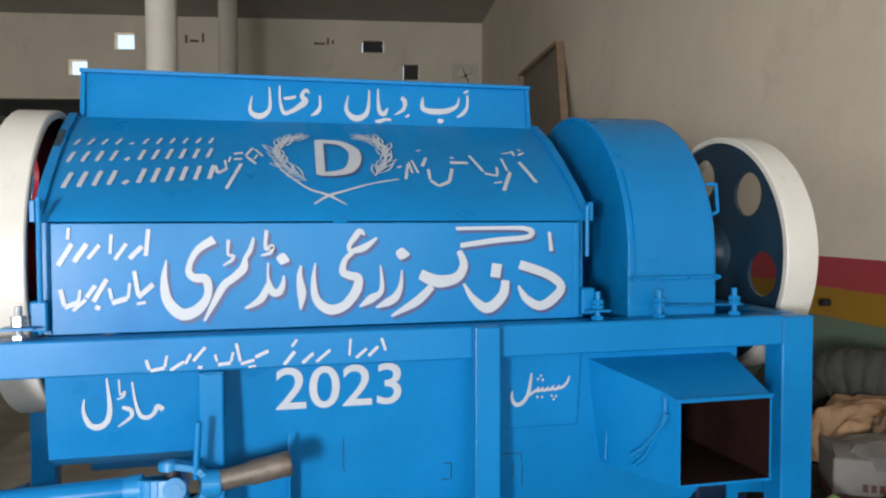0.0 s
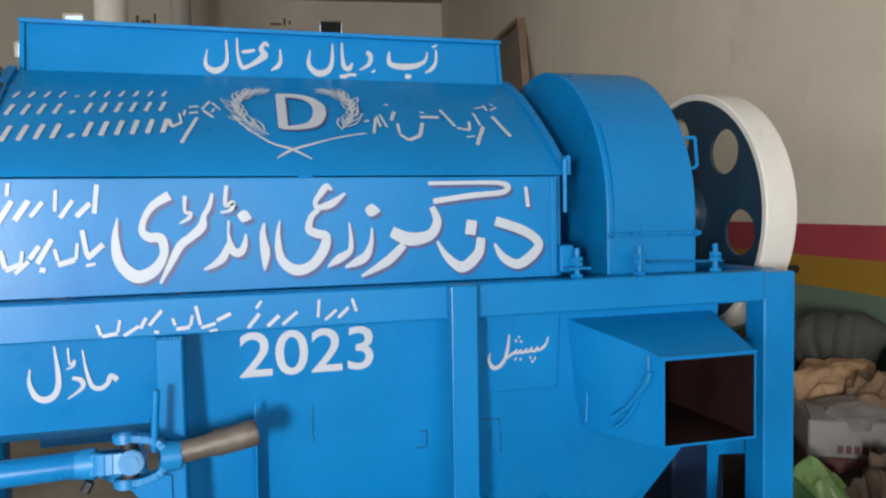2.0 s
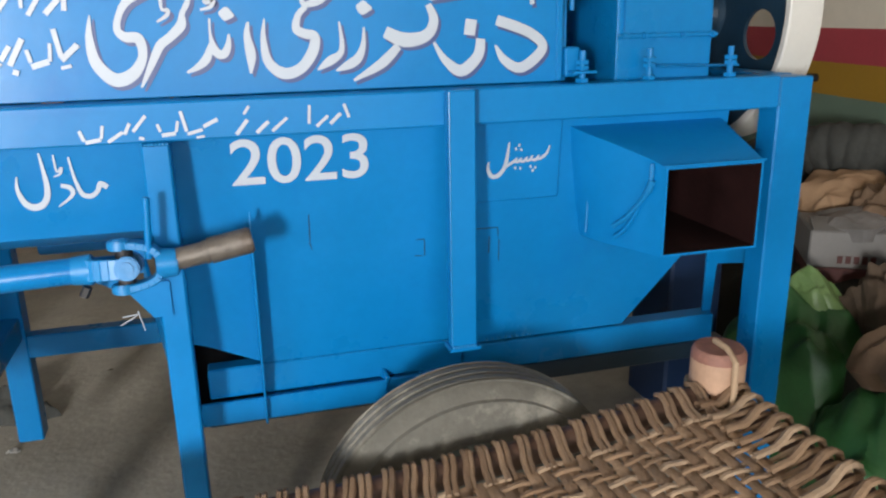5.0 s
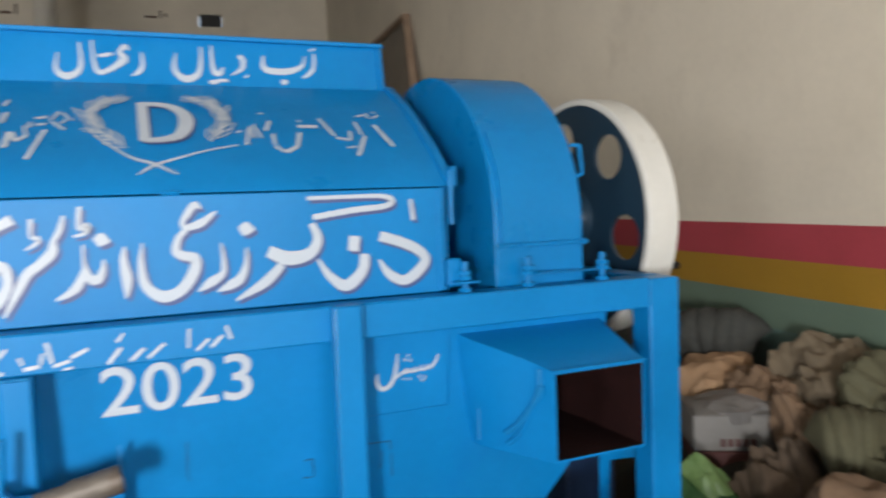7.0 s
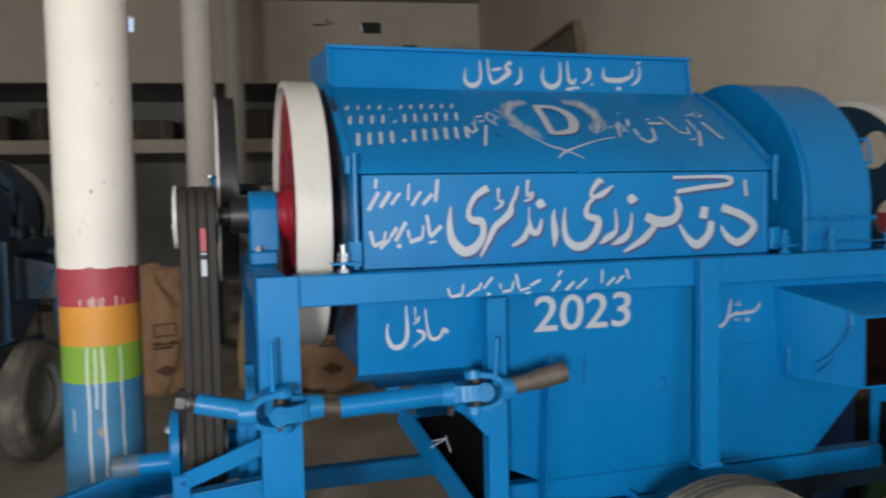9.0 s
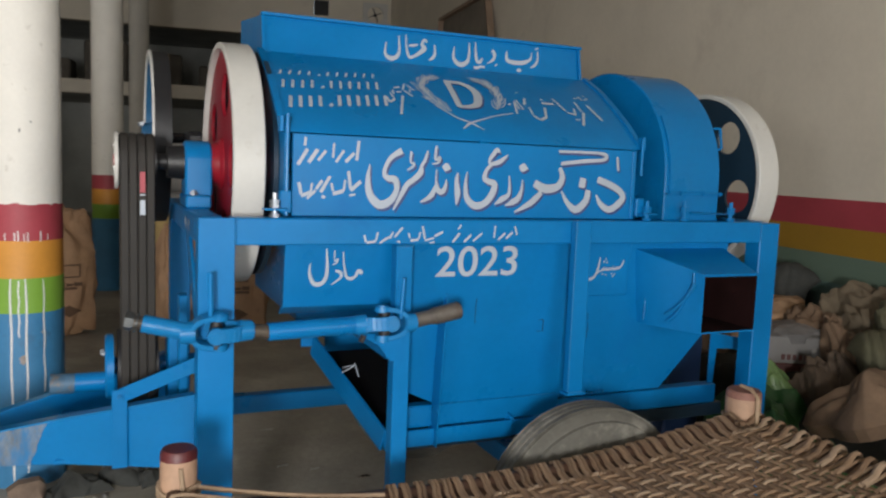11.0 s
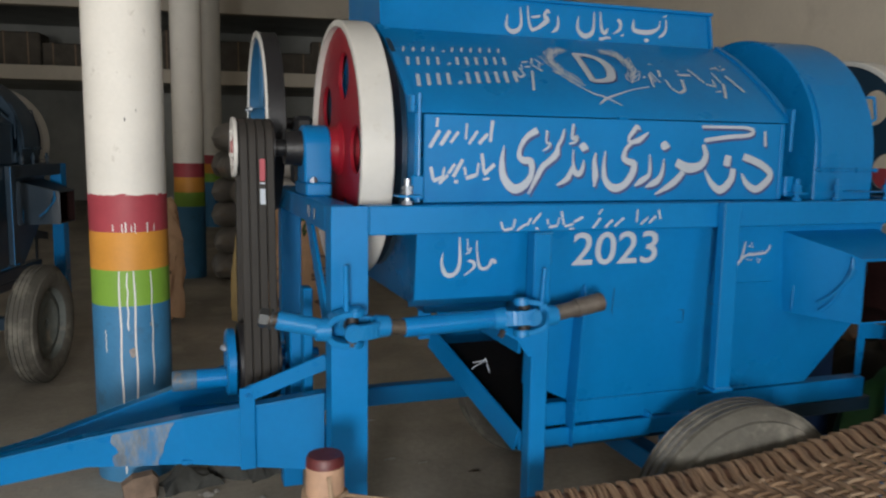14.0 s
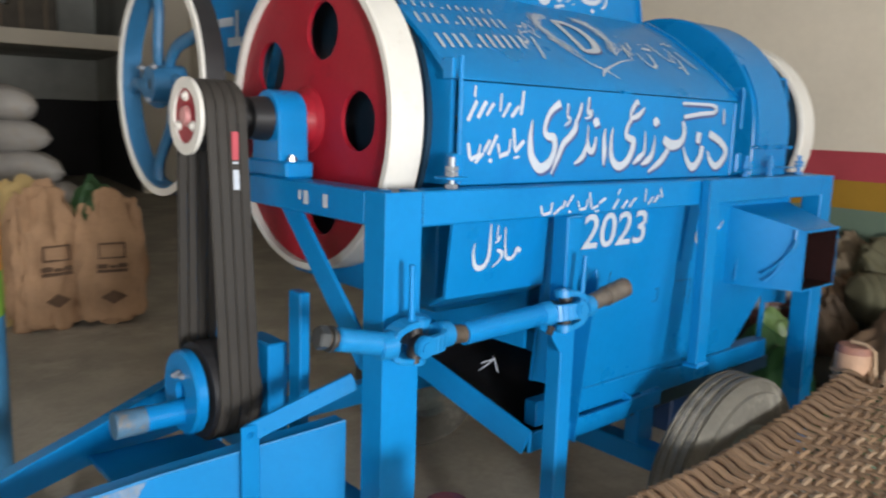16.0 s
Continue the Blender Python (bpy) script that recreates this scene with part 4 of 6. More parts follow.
def near_at(x, f):
    for (x0, y0, t0, b0), (x1, y1, t1, b1) in zip(NEAR, NEAR[1:]):
        if x1 <= x <= x0:
            s = (x - x0) / (x1 - x0)
            y, zt, zb = y0 + (y1 - y0) * s, t0 + (t1 - t0) * s, b0 + (b1 - b0) * s
            return (x - 0.0012, y - 0.0025, zb + (zt - zb) * f)
    return (x, 0, 0)


NX, NZ = 22, 12
grid = []
for k in range(NX + 1):
    col = []
    for q in range(NZ + 1):
        f = q / NZ
        lo = -1.535 + 0.030 * noise.noise(Vector((f * 3.1, 2.0, 0))) + 0.012 * noise.noise(Vector((f * 11, 5.0, 0)))
        hi = -1.405 + 0.040 * f + 0.030 * noise.noise(Vector((f * 2.7, 8.0, 0))) + 0.014 * noise.noise(Vector((f * 12, 3.0, 0)))
        col.append(rp.verts.new(near_at(lo + (hi - lo) * k / NX, f)))
    grid.append(col)
for k in range(NX):
    for q in range(NZ):
        rp.faces.new((grid[k][q], grid[k + 1][q], grid[k + 1][q + 1], grid[k][q + 1]))
BARE = material("bare_weathered_steel", (0.16, 0.20, 0.25), 0.55, metal=0.2, var=0.3, scale=5, grain=40, bump=0.15, dirt=(0.010, 0.165, 0.40), dirt_amount=0.17, dirt_scale=3.2, stretch=(3.0, 3.0, 1.2))
part("bare_patch", rp, BARE, near_plate, "bare weathered steel patch", smooth=None)
part("strap", box(-1.172, -1.126, 0.152, 0.160, 0.545, 0.80, 0.002), BLUE, near_plate)
bolt((-1.149, 0.152, 0.775), (0, -1, 0), 0.010, 0.006, near_plate)
part("drawbar_brace", bar((-1.150, 0.168, 0.775), (-0.925, 0.05, 0.895), 0.012, 0.045, 0.002), BLUE, tm)
part("cross_plate", box(-1.34, -1.00, 0.24, 0.76, 0.545, 0.56, 0.002), BLUE, tm)

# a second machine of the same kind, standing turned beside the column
tagged(tm, group="threshing machines")
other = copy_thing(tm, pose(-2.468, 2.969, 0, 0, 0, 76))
# shade over this machine's body is put into dark navy paint
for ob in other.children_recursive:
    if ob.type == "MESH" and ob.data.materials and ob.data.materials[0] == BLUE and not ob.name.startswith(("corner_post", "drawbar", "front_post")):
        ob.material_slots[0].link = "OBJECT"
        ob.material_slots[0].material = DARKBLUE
tagged(other, "second blue threshing machine beside the column, its shade painted dark navy", "machine", "threshing machines")

# painted words, emblem and bars
FRONT = upright_face(0.0)
HEADLINE = [
    "-0.398 1.535 0.003, -0.404 1.489 0.015, -0.397 1.439 0.023, -0.365 1.405 0.028, -0.329 1.415 0.025, -0.305 1.450 0.018, -0.309 1.487 0.021, -0.334 1.491 0.020, -0.348 1.505 0.015, -0.343 1.532 0.013, -0.324 1.561 0.016, -0.289 1.583 0.021",
    "-0.197 1.587 0.006, -0.205 1.557 0.011, -0.217 1.536 0.011, -0.222 1.512 0.020, -0.247 1.488 0.018, -0.268 1.472 0.018, -0.287 1.438 0.015, -0.314 1.387 0.005",
    "-0.256 1.582 0.009, -0.257 1.547 0.006, -0.245 1.543 0.008, -0.249 1.532 0.008, -0.269 1.520 0.004",
    "-0.166 1.604 0.009, -0.169 1.560 0.009, -0.153 1.565 0.012, -0.158 1.549 0.008, -0.180 1.543 0.005",
    "-0.163 1.525 0.005, -0.164 1.491 0.006, -0.156 1.457 0.018, -0.140 1.451 0.018, -0.129 1.469 0.013, -0.126 1.493 0.004",
    "-0.164 1.473 0.010, -0.177 1.442 0.018, -0.197 1.425 0.013, -0.219 1.415 0.005",
    "-0.143 1.536 0.005, -0.129 1.534 0.029, -0.112 1.529 0.004",
    "-0.084 1.517 0.005, -0.088 1.489 0.014, -0.083 1.447 0.021, -0.086 1.408 0.004",
    "-0.049 1.523 0.003, -0.054 1.481 0.012, -0.047 1.432 0.020, -0.015 1.406 0.025, 0.023 1.416 0.023, 0.051 1.451 0.024, 0.057 1.483 0.021, 0.035 1.490 0.020, 0.018 1.501 0.018, 0.024 1.529 0.013, 0.041 1.546 0.012",
    "0.041 1.543 0.010, 0.034 1.563 0.011, 0.049 1.586 0.015, 0.062 1.600 0.015, 0.074 1.591 0.004",
    "0.041 1.550 0.012, 0.073 1.560 0.017, 0.105 1.584 0.005",
    "0.113 1.514 0.004, 0.117 1.471 0.010, 0.112 1.445 0.014, 0.087 1.429 0.020, 0.060 1.411 0.004",
    "0.168 1.501 0.004, 0.165 1.463 0.012, 0.152 1.434 0.020, 0.130 1.420 0.020, 0.101 1.408 0.004",
    "0.153 1.546 0.006, 0.167 1.543 0.031, 0.188 1.541 0.005",
    "0.310 1.606 0.009, 0.423 1.607 0.009, 0.493 1.606 0.011, 0.518 1.596 0.015, 0.500 1.582 0.013, 0.420 1.575 0.014, 0.322 1.562 0.013",
    "0.318 1.548 0.014, 0.331 1.513 0.022, 0.312 1.480 0.026, 0.262 1.471 0.032, 0.216 1.490 0.026",
    "0.246 1.458 0.018, 0.205 1.420 0.022, 0.140 1.385 0.006",
    "0.405 1.498 0.036, 0.432 1.494 0.036",
    "0.444 1.470 0.022, 0.436 1.430 0.026, 0.395 1.398 0.027, 0.356 1.424 0.018, 0.330 1.464 0.006",
    "0.483 1.511 0.024, 0.560 1.484 0.024, 0.600 1.452 0.024, 0.581 1.421 0.026, 0.541 1.400 0.024, 0.502 1.420 0.020, 0.480 1.454 0.006",
    "0.566 1.596 0.009, 0.572 1.545 0.011",
]
lettering("brand_stroke", HEADLINE, FRONT, front_panel, "large white brush stroke", (0.007, -0.008))
slips("panel_bar", [(-0.634, 1.525, -0.604, 1.575, 0.011), (-0.613, 1.585, -0.610, 1.612, 0.008), (-0.600, 1.533, -0.572, 1.575, 0.012), (-0.570, 1.540, -0.545, 1.572, 0.009), (-0.522, 1.551, -0.519, 1.597, 0.007), (-0.512, 1.537, -0.486, 1.575, 0.009), (-0.480, 1.539, -0.452, 1.568, 0.011), (-0.444, 1.545, -0.437, 1.608, 0.010),
                    (-0.630, 1.470, -0.622, 1.432, 0.010), (-0.622, 1.428, -0.592, 1.440, 0.011), (-0.592, 1.440, -0.588, 1.468, 0.007), (-0.604, 1.420, -0.576, 1.446, 0.009), (-0.575, 1.450, -0.555, 1.478, 0.010), (-0.560, 1.440, -0.530, 1.492, 0.011), (-0.556, 1.428, -0.545, 1.424, 0.011), (-0.525, 1.470, -0.520, 1.445, 0.008), (-0.520, 1.436, -0.486, 1.446, 0.012), (-0.484, 1.446, -0.480, 1.482, 0.007),
                    (-0.470, 1.510, -0.462, 1.455, 0.010), (-0.462, 1.448, -0.428, 1.478, 0.012), (-0.465, 1.432, -0.445, 1.436, 0.007)], FRONT, front_panel, "white painted bar")
HOP_WORDS = [
    "0.471 2.025 0.006, 0.468 1.988 0.009, 0.452 1.965 0.011, 0.432 1.954 0.004",
    "0.459 2.033 0.007, 0.476 2.041 0.006",
    "0.325 2.014 0.005, 0.324 1.979 0.015, 0.354 1.970 0.018, 0.400 1.973 0.017, 0.434 1.990 0.009, 0.443 2.018 0.004",
    "0.369 1.941 0.007, 0.378 1.940 0.016, 0.389 1.942 0.006",
    "0.091 2.011 0.003, 0.084 1.966 0.012, 0.109 1.941 0.019, 0.139 1.950 0.016, 0.152 1.977 0.011, 0.156 2.031 0.005",
    "0.184 2.036 0.005, 0.183 1.996 0.009, 0.187 1.964 0.014, 0.201 1.958 0.014, 0.212 1.976 0.005",
    "0.172 1.934 0.009, 0.186 1.934 0.012, 0.204 1.940 0.009, 0.222 1.939 0.009",
    "0.256 2.010 0.013, 0.267 1.999 0.014, 0.262 1.974 0.011, 0.233 1.955 0.004",
    "0.267 1.949 0.005, 0.279 1.956 0.007",
    "-0.196 2.000 0.003, -0.202 1.957 0.011, -0.182 1.939 0.018, -0.157 1.947 0.015, -0.144 1.971 0.010, -0.145 2.028 0.005",
    "-0.115 2.035 0.005, -0.114 1.986 0.008, -0.104 1.952 0.012, -0.083 1.956 0.012, -0.061 1.970 0.015, -0.040 1.989 0.020, -0.050 2.006 0.012, -0.036 2.024 0.010, -0.029 2.013 0.007",
    "-0.104 1.995 0.007, -0.087 1.997 0.010, -0.067 2.002 0.008",
    "0.004 2.008 0.005, 0.004 1.973 0.010, -0.007 1.955 0.012, -0.024 1.945 0.003",
]
lettering("blessing_word", HOP_WORDS, lambda a, b, l: (a, 0.445 + (b - 1.905) * 0.1667 - l, b), hop_front, "white brush-painted stroke of an Urdu blessing")
# stroke knots are placed to fit the camera's view of the leaning sheet
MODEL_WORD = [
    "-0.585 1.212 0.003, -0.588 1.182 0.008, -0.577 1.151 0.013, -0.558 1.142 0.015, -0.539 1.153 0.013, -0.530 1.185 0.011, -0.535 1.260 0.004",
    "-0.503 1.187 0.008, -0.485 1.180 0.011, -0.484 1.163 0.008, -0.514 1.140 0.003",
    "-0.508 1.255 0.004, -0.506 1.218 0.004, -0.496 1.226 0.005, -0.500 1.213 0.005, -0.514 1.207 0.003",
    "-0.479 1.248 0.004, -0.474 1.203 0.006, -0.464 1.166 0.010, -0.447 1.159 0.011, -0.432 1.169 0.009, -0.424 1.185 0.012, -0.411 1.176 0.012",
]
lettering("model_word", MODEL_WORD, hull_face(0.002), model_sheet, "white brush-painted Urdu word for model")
SPECIAL_WORD = [
    "0.466 1.176 0.003, 0.464 1.156 0.008, 0.475 1.138 0.011, 0.491 1.139 0.011, 0.506 1.156 0.010, 0.513 1.183 0.009, 0.517 1.221 0.004",
    "0.504 1.156 0.006, 0.522 1.167 0.008, 0.534 1.174 0.007, 0.540 1.182 0.004",
    "0.533 1.171 0.005, 0.543 1.172 0.008, 0.552 1.181 0.004",
    "0.547 1.172 0.005, 0.558 1.172 0.008, 0.567 1.182 0.004",
    "0.563 1.172 0.005, 0.574 1.174 0.007, 0.581 1.185 0.004",
    "0.578 1.174 0.005, 0.590 1.174 0.008, 0.597 1.185 0.004",
    "0.594 1.175 0.005, 0.606 1.178 0.008, 0.619 1.190 0.007, 0.625 1.208 0.004",
    "0.533 1.203 0.007, 0.538 1.205 0.007",
    "0.547 1.200 0.007, 0.552 1.202 0.007",
    "0.541 1.213 0.007, 0.546 1.213 0.007",
    "0.533 1.155 0.007, 0.538 1.156 0.007",
    "0.547 1.154 0.007, 0.552 1.154 0.007",
    "0.574 1.156 0.007, 0.579 1.157 0.007",
    "0.587 1.154 0.007, 0.592 1.154 0.007",
    "0.580 1.146 0.007, 0.586 1.147 0.007",
]
lettering("special_word", SPECIAL_WORD, hull_face(-0.006), cover_plate, "white brush-painted Urdu word for special")
part("year_number", words("2023", 0.150, 1.10, 0.0015, HULL @ Matrix.Translation((-0.152, -0.001, 1.160)) @ pose(0, 0, 0, 90, 0, 0)), LETTER, side_sheet, "white painted year 2023", smooth=None)
slips("beam_bar", [(-0.437, 1.312, -0.430, 1.290, 0.007), (-0.428, 1.287, -0.398, 1.292, 0.008), (-0.397, 1.294, -0.392, 1.320, 0.006), (-0.385, 1.286, -0.355, 1.305, 0.007), (-0.352, 1.300, -0.340, 1.322, 0.007), (-0.335, 1.305, -0.308, 1.336, 0.007), (-0.325, 1.291, -0.315, 1.289, 0.007), (-0.287, 1.318, -0.282, 1.302, 0.006), (-0.280, 1.294, -0.252, 1.297, 0.008), (-0.251, 1.300, -0.246, 1.322, 0.006),
                   (-0.239, 1.342, -0.230, 1.300, 0.007), (-0.229, 1.294, -0.198, 1.302, 0.007), (-0.196, 1.308, -0.166, 1.322, 0.008), (-0.212, 1.286, -0.195, 1.288, 0.005), (-0.130, 1.288, -0.105, 1.318, 0.008), (-0.112, 1.330, -0.100, 1.346, 0.006), (-0.088, 1.289, -0.062, 1.312, 0.008), (-0.055, 1.291, -0.022, 1.318, 0.007), (0.024, 1.303, 0.027, 1.343, 0.006), (0.040, 1.296, 0.066, 1.318, 0.007), (0.070, 1.300, 0.094, 1.322, 0.008), (0.102, 1.342, 0.112, 1.312, 0.007)], upright_face(-0.08), top_front, "white painted bar")


def on_roof(a, s, l):
    for (y0, z0), (y1, z1) in zip(ROOF, ROOF[1:]):
        L = math.hypot(y1 - y0, z1 - z0)
        if s <= L or (y1, z1) == ROOF[-1]:
            return (a, y0 + (y1 - y0) * s / L - l * (z1 - z0) / L, z0 + (z1 - z0) * s / L + l * (y1 - y0) / L)
        s -= L


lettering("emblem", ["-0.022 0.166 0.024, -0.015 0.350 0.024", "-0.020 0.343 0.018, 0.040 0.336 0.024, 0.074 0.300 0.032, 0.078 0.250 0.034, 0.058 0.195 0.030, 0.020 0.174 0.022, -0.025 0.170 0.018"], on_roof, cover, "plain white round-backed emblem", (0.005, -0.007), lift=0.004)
LEAVES = ["-0.140 0.223 0.004, -0.107 0.164 0.006, -0.059 0.105 0.007, -0.010 0.079 0.009, 0.036 0.041 0.004", "0.185 0.150 0.006, 0.117 0.130 0.006, 0.045 0.100 0.007, -0.011 0.074 0.009, -0.047 0.043 0.004"]
SPRAYS = ([(-0.058, 0.140), (-0.117, 0.210), (-0.132, 0.283), (-0.111, 0.336), (-0.058, 0.365)], [(0.124, 0.158), (0.160, 0.226), (0.169, 0.293), (0.148, 0.340), (0.100, 0.365)])
for spray in SPRAYS:
    for k in range(26):
        t = k / 25 * 3.7
        (x0, z0), (x1, z1) = spray[int(t)], spray[int(t) + 1]
        cx, cz = x0 + (x1 - x0) * (t % 1), z0 + (z1 - z0) * (t % 1)
        ang = math.atan2(z1 - z0, x1 - x0) + (0.50, -0.46, 0.16)[k % 3] + 0.14 * math.sin(k * 2.1)
        L, W = 0.060 + 0.012 * math.sin(k * 1.7) - 0.004 * t, 0.0075
        dx, dz = math.cos(ang), math.sin(ang)
        for q in (-1, 1):
            LEAVES.append("%.4f %.4f 0.002, %.4f %.4f 0.0046, %.4f %.4f 0.0015" % (cx, cz, cx + 0.5 * L * dx - q * W * dz, cz + 0.5 * L * dz + q * W * dx, cx + L * dx, cz + L * dz))
lettering("laurel", LEAVES, on_roof, cover, "white brush-painted laurel sprays", lift=0.003, single=True)
ROWS = [(-0.645, 0.298, 0.0335, 0.0024, 0.030, 0.007), (-0.648, 0.212, 0.0335, 0.0030, 0.050, 0.0095), (-0.640, 0.100, 0.0335, 0.0042, 0.064, 0.0115)]
for x, z, step, rise, h, w in ROWS:
    slips("number_bar", [(x + step * k, z + rise * k, x + step * k + 0.010, z + rise * k + (h if k != 4 else h * 0.25), w) for k in range(11)], on_roof, cover, "short white painted bar")
slips("name_bar", [(-0.291, 0.205, -0.285, 0.170, 0.009), (-0.285, 0.168, -0.262, 0.190, 0.010), (-0.262, 0.185, -0.268, 0.232, 0.006), (-0.258, 0.222, -0.254, 0.250, 0.006), (-0.262, 0.100, -0.226, 0.215, 0.009), (-0.245, 0.265, -0.222, 0.272, 0.010), (-0.245, 0.235, -0.224, 0.240, 0.009), (-0.215, 0.255, -0.196, 0.300, 0.007), (-0.212, 0.250, -0.188, 0.215, 0.009), (-0.192, 0.240, -0.184, 0.262, 0.006), (-0.190, 0.292, -0.170, 0.255, 0.007),
                   (0.189, 0.205, 0.203, 0.215, 0.008), (0.205, 0.150, 0.222, 0.225, 0.008), (0.228, 0.180, 0.226, 0.235, 0.007), (0.245, 0.180, 0.236, 0.245, 0.007), (0.262, 0.215, 0.280, 0.262, 0.010), (0.258, 0.300, 0.272, 0.304, 0.007), (0.276, 0.200, 0.272, 0.150, 0.008), (0.272, 0.145, 0.290, 0.118, 0.011), (0.290, 0.117, 0.325, 0.140, 0.013), (0.325, 0.142, 0.345, 0.205, 0.010), (0.345, 0.235, 0.398, 0.235, 0.014), (0.350, 0.262, 0.362, 0.262, 0.008),
                   (0.410, 0.278, 0.432, 0.190, 0.009), (0.434, 0.182, 0.470, 0.170, 0.011), (0.470, 0.175, 0.478, 0.215, 0.008), (0.450, 0.135, 0.475, 0.140, 0.007), (0.470, 0.100, 0.512, 0.190, 0.011), (0.505, 0.195, 0.503, 0.262, 0.008), (0.553, 0.245, 0.575, 0.140, 0.012), (0.514, 0.290, 0.545, 0.300, 0.007), (0.548, 0.280, 0.548, 0.310, 0.007), (0.560, 0.282, 0.584, 0.300, 0.007), (0.570, 0.320, 0.576, 0.310, 0.007)], on_roof, cover, "white painted bar")


# ---- materials of loose things ----
ROPE = material("jute_rope", (0.22, 0.135, 0.078), 0.9, var=0.22, scale=9, grain=140, bump=0.5, dirt=(0.18, 0.12, 0.075), dirt_amount=0.05, dirt_scale=6)
PALEROPE = material("pale_jute_rope", (0.37, 0.26, 0.17), 0.9, var=0.2, scale=9, grain=140, bump=0.5)
MIDROPE = material("fair_jute_rope", (0.29, 0.185, 0.11), 0.9, var=0.2, scale=9, grain=140, bump=0.5)
COTWOOD = material("brown_cot_wood", (0.085, 0.042, 0.025), 0.6, var=0.3, scale=8, bump=0.2)
LEGWOOD = material("pale_turned_wood", (0.42, 0.26, 0.17), 0.7, var=0.2, scale=10, bump=0.2, dirt=(0.25, 0.14, 0.09), dirt_amount=0.06)
LEGRED = material("worn_red_paint", (0.11, 0.018, 0.020), 0.5, var=0.3, scale=15, bump=0.1)
KRAFT = material("brown_kraft_paper", (0.39, 0.235, 0.135), 0.85, var=0.18, scale=5, bump=0.35, bump_scale=14, dirt=(0.34, 0.21, 0.115), dirt_amount=0.06)
# heap papers and cloths are coloured dark, taking in the shadow that falls there
KRAFTSHADE = material("shaded_kraft_paper", (0.085, 0.058, 0.038), 0.9, var=0.2, scale=5, bump=0.35, bump_scale=14, dirt=(0.07, 0.045, 0.028), dirt_amount=0.05)
POLY = material("white_woven_sack", (0.33, 0.315, 0.30), 0.45, var=0.15, scale=4, grain=160, bump=0.25, dirt=(0.33, 0.29, 0.24), dirt_amount=0.06)
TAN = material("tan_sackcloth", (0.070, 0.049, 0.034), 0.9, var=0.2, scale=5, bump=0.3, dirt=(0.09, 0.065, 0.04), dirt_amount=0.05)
# near-black olive puts the heap's shaded gaps into the mound's colour
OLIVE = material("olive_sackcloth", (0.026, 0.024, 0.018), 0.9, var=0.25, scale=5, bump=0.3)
TARP = material("green_tarpaulin", (0.021, 0.075, 0.020), 0.62, var=0.3, scale=6, bump=0.2)
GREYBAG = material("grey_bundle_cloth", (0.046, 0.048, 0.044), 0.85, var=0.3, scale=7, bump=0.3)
CARTON = material("white_carton", (0.19, 0.182, 0.175), 0.7, var=0.12, scale=5, bump=0.1)
CARTRED = material("carton_red_print", (0.10, 0.034, 0.032), 0.7, var=0.2, bump=0.1)
DARKWOOD = material("dark_brown_timber", (0.13, 0.115, 0.095), 0.8, var=0.3, scale=4, bump=0.2)
TIMBER = material("brown_timber", (0.34, 0.24, 0.17), 0.75, var=0.25, scale=6, bump=0.2)
INK = material("brown_wall_ink", (0.15, 0.10, 0.075), 0.9, var=0.2, bump=0.0)
PRINT = material("brown_bag_print", (0.13, 0.075, 0.045), 0.9, var=0.2, bump=0.0)
BRICK = material("dusty_brick", (0.24, 0.17, 0.125), 0.9, var=0.25, scale=10, bump=0.3)
BLUEBOX = material("navy_box_paint", (0.012, 0.035, 0.10), 0.5, var=0.2, bump=0.1)
YELLOWBAG = material("yellow_paper_sack", (0.46, 0.33, 0.14), 0.85, var=0.15, scale=6, bump=0.3, bump_scale=12)

# ---- rope cot ----
cot = thing("rope_cot", "wooden rope cot with woven jute bed and red-topped legs", "cot")
CX0, CX1, CY0, CY1 = -1.03, 0.885, -1.38, -0.42


def sag(x):
    t = (x - (CX0 + CX1) / 2) / ((CX1 - CX0) / 2)
    return 0.690 + 0.030 * t - 0.085 * (1 - t * t)


LEGWORN = material("rubbed_red_brown_paint", (0.25, 0.115, 0.085), 0.65, var=0.3, scale=18, bump=0.2)
for x, y, f, cap in ((CX0 + 0.01, CY1 + 0.015, 1.0, LEGRED), (CX1 - 0.01, CY1 + 0.015, 1.32, LEGWORN), (CX0 + 0.01, CY0 - 0.015, 1.0, LEGRED), (CX1 - 0.01, CY0 - 0.015, 1.32, LEGWORN)):
    lg = part("leg", lathe([(0.0, 0.0), (0.0, 0.022 * f), (0.10, 0.030 * f), (0.16, 0.022 * f), (0.24, 0.034 * f), (0.36, 0.036 * f), (0.50, 0.042 * f), (0.58, 0.046 * f), (0.775, 0.046 * f), (0.780, 0.044 * f), (0.780, 0.0)], (x, y, 0), "z", 20, closed=False), LEGWOOD, cot)
    part("leg_top", lathe([(0.772, 0.0466 * f), (0.788, 0.0455 * f), (0.797, 0.041 * f), (0.799, 0.0)], (x, y, 0), "z", 20, closed=False), cap, lg, "worn red painted leg top")


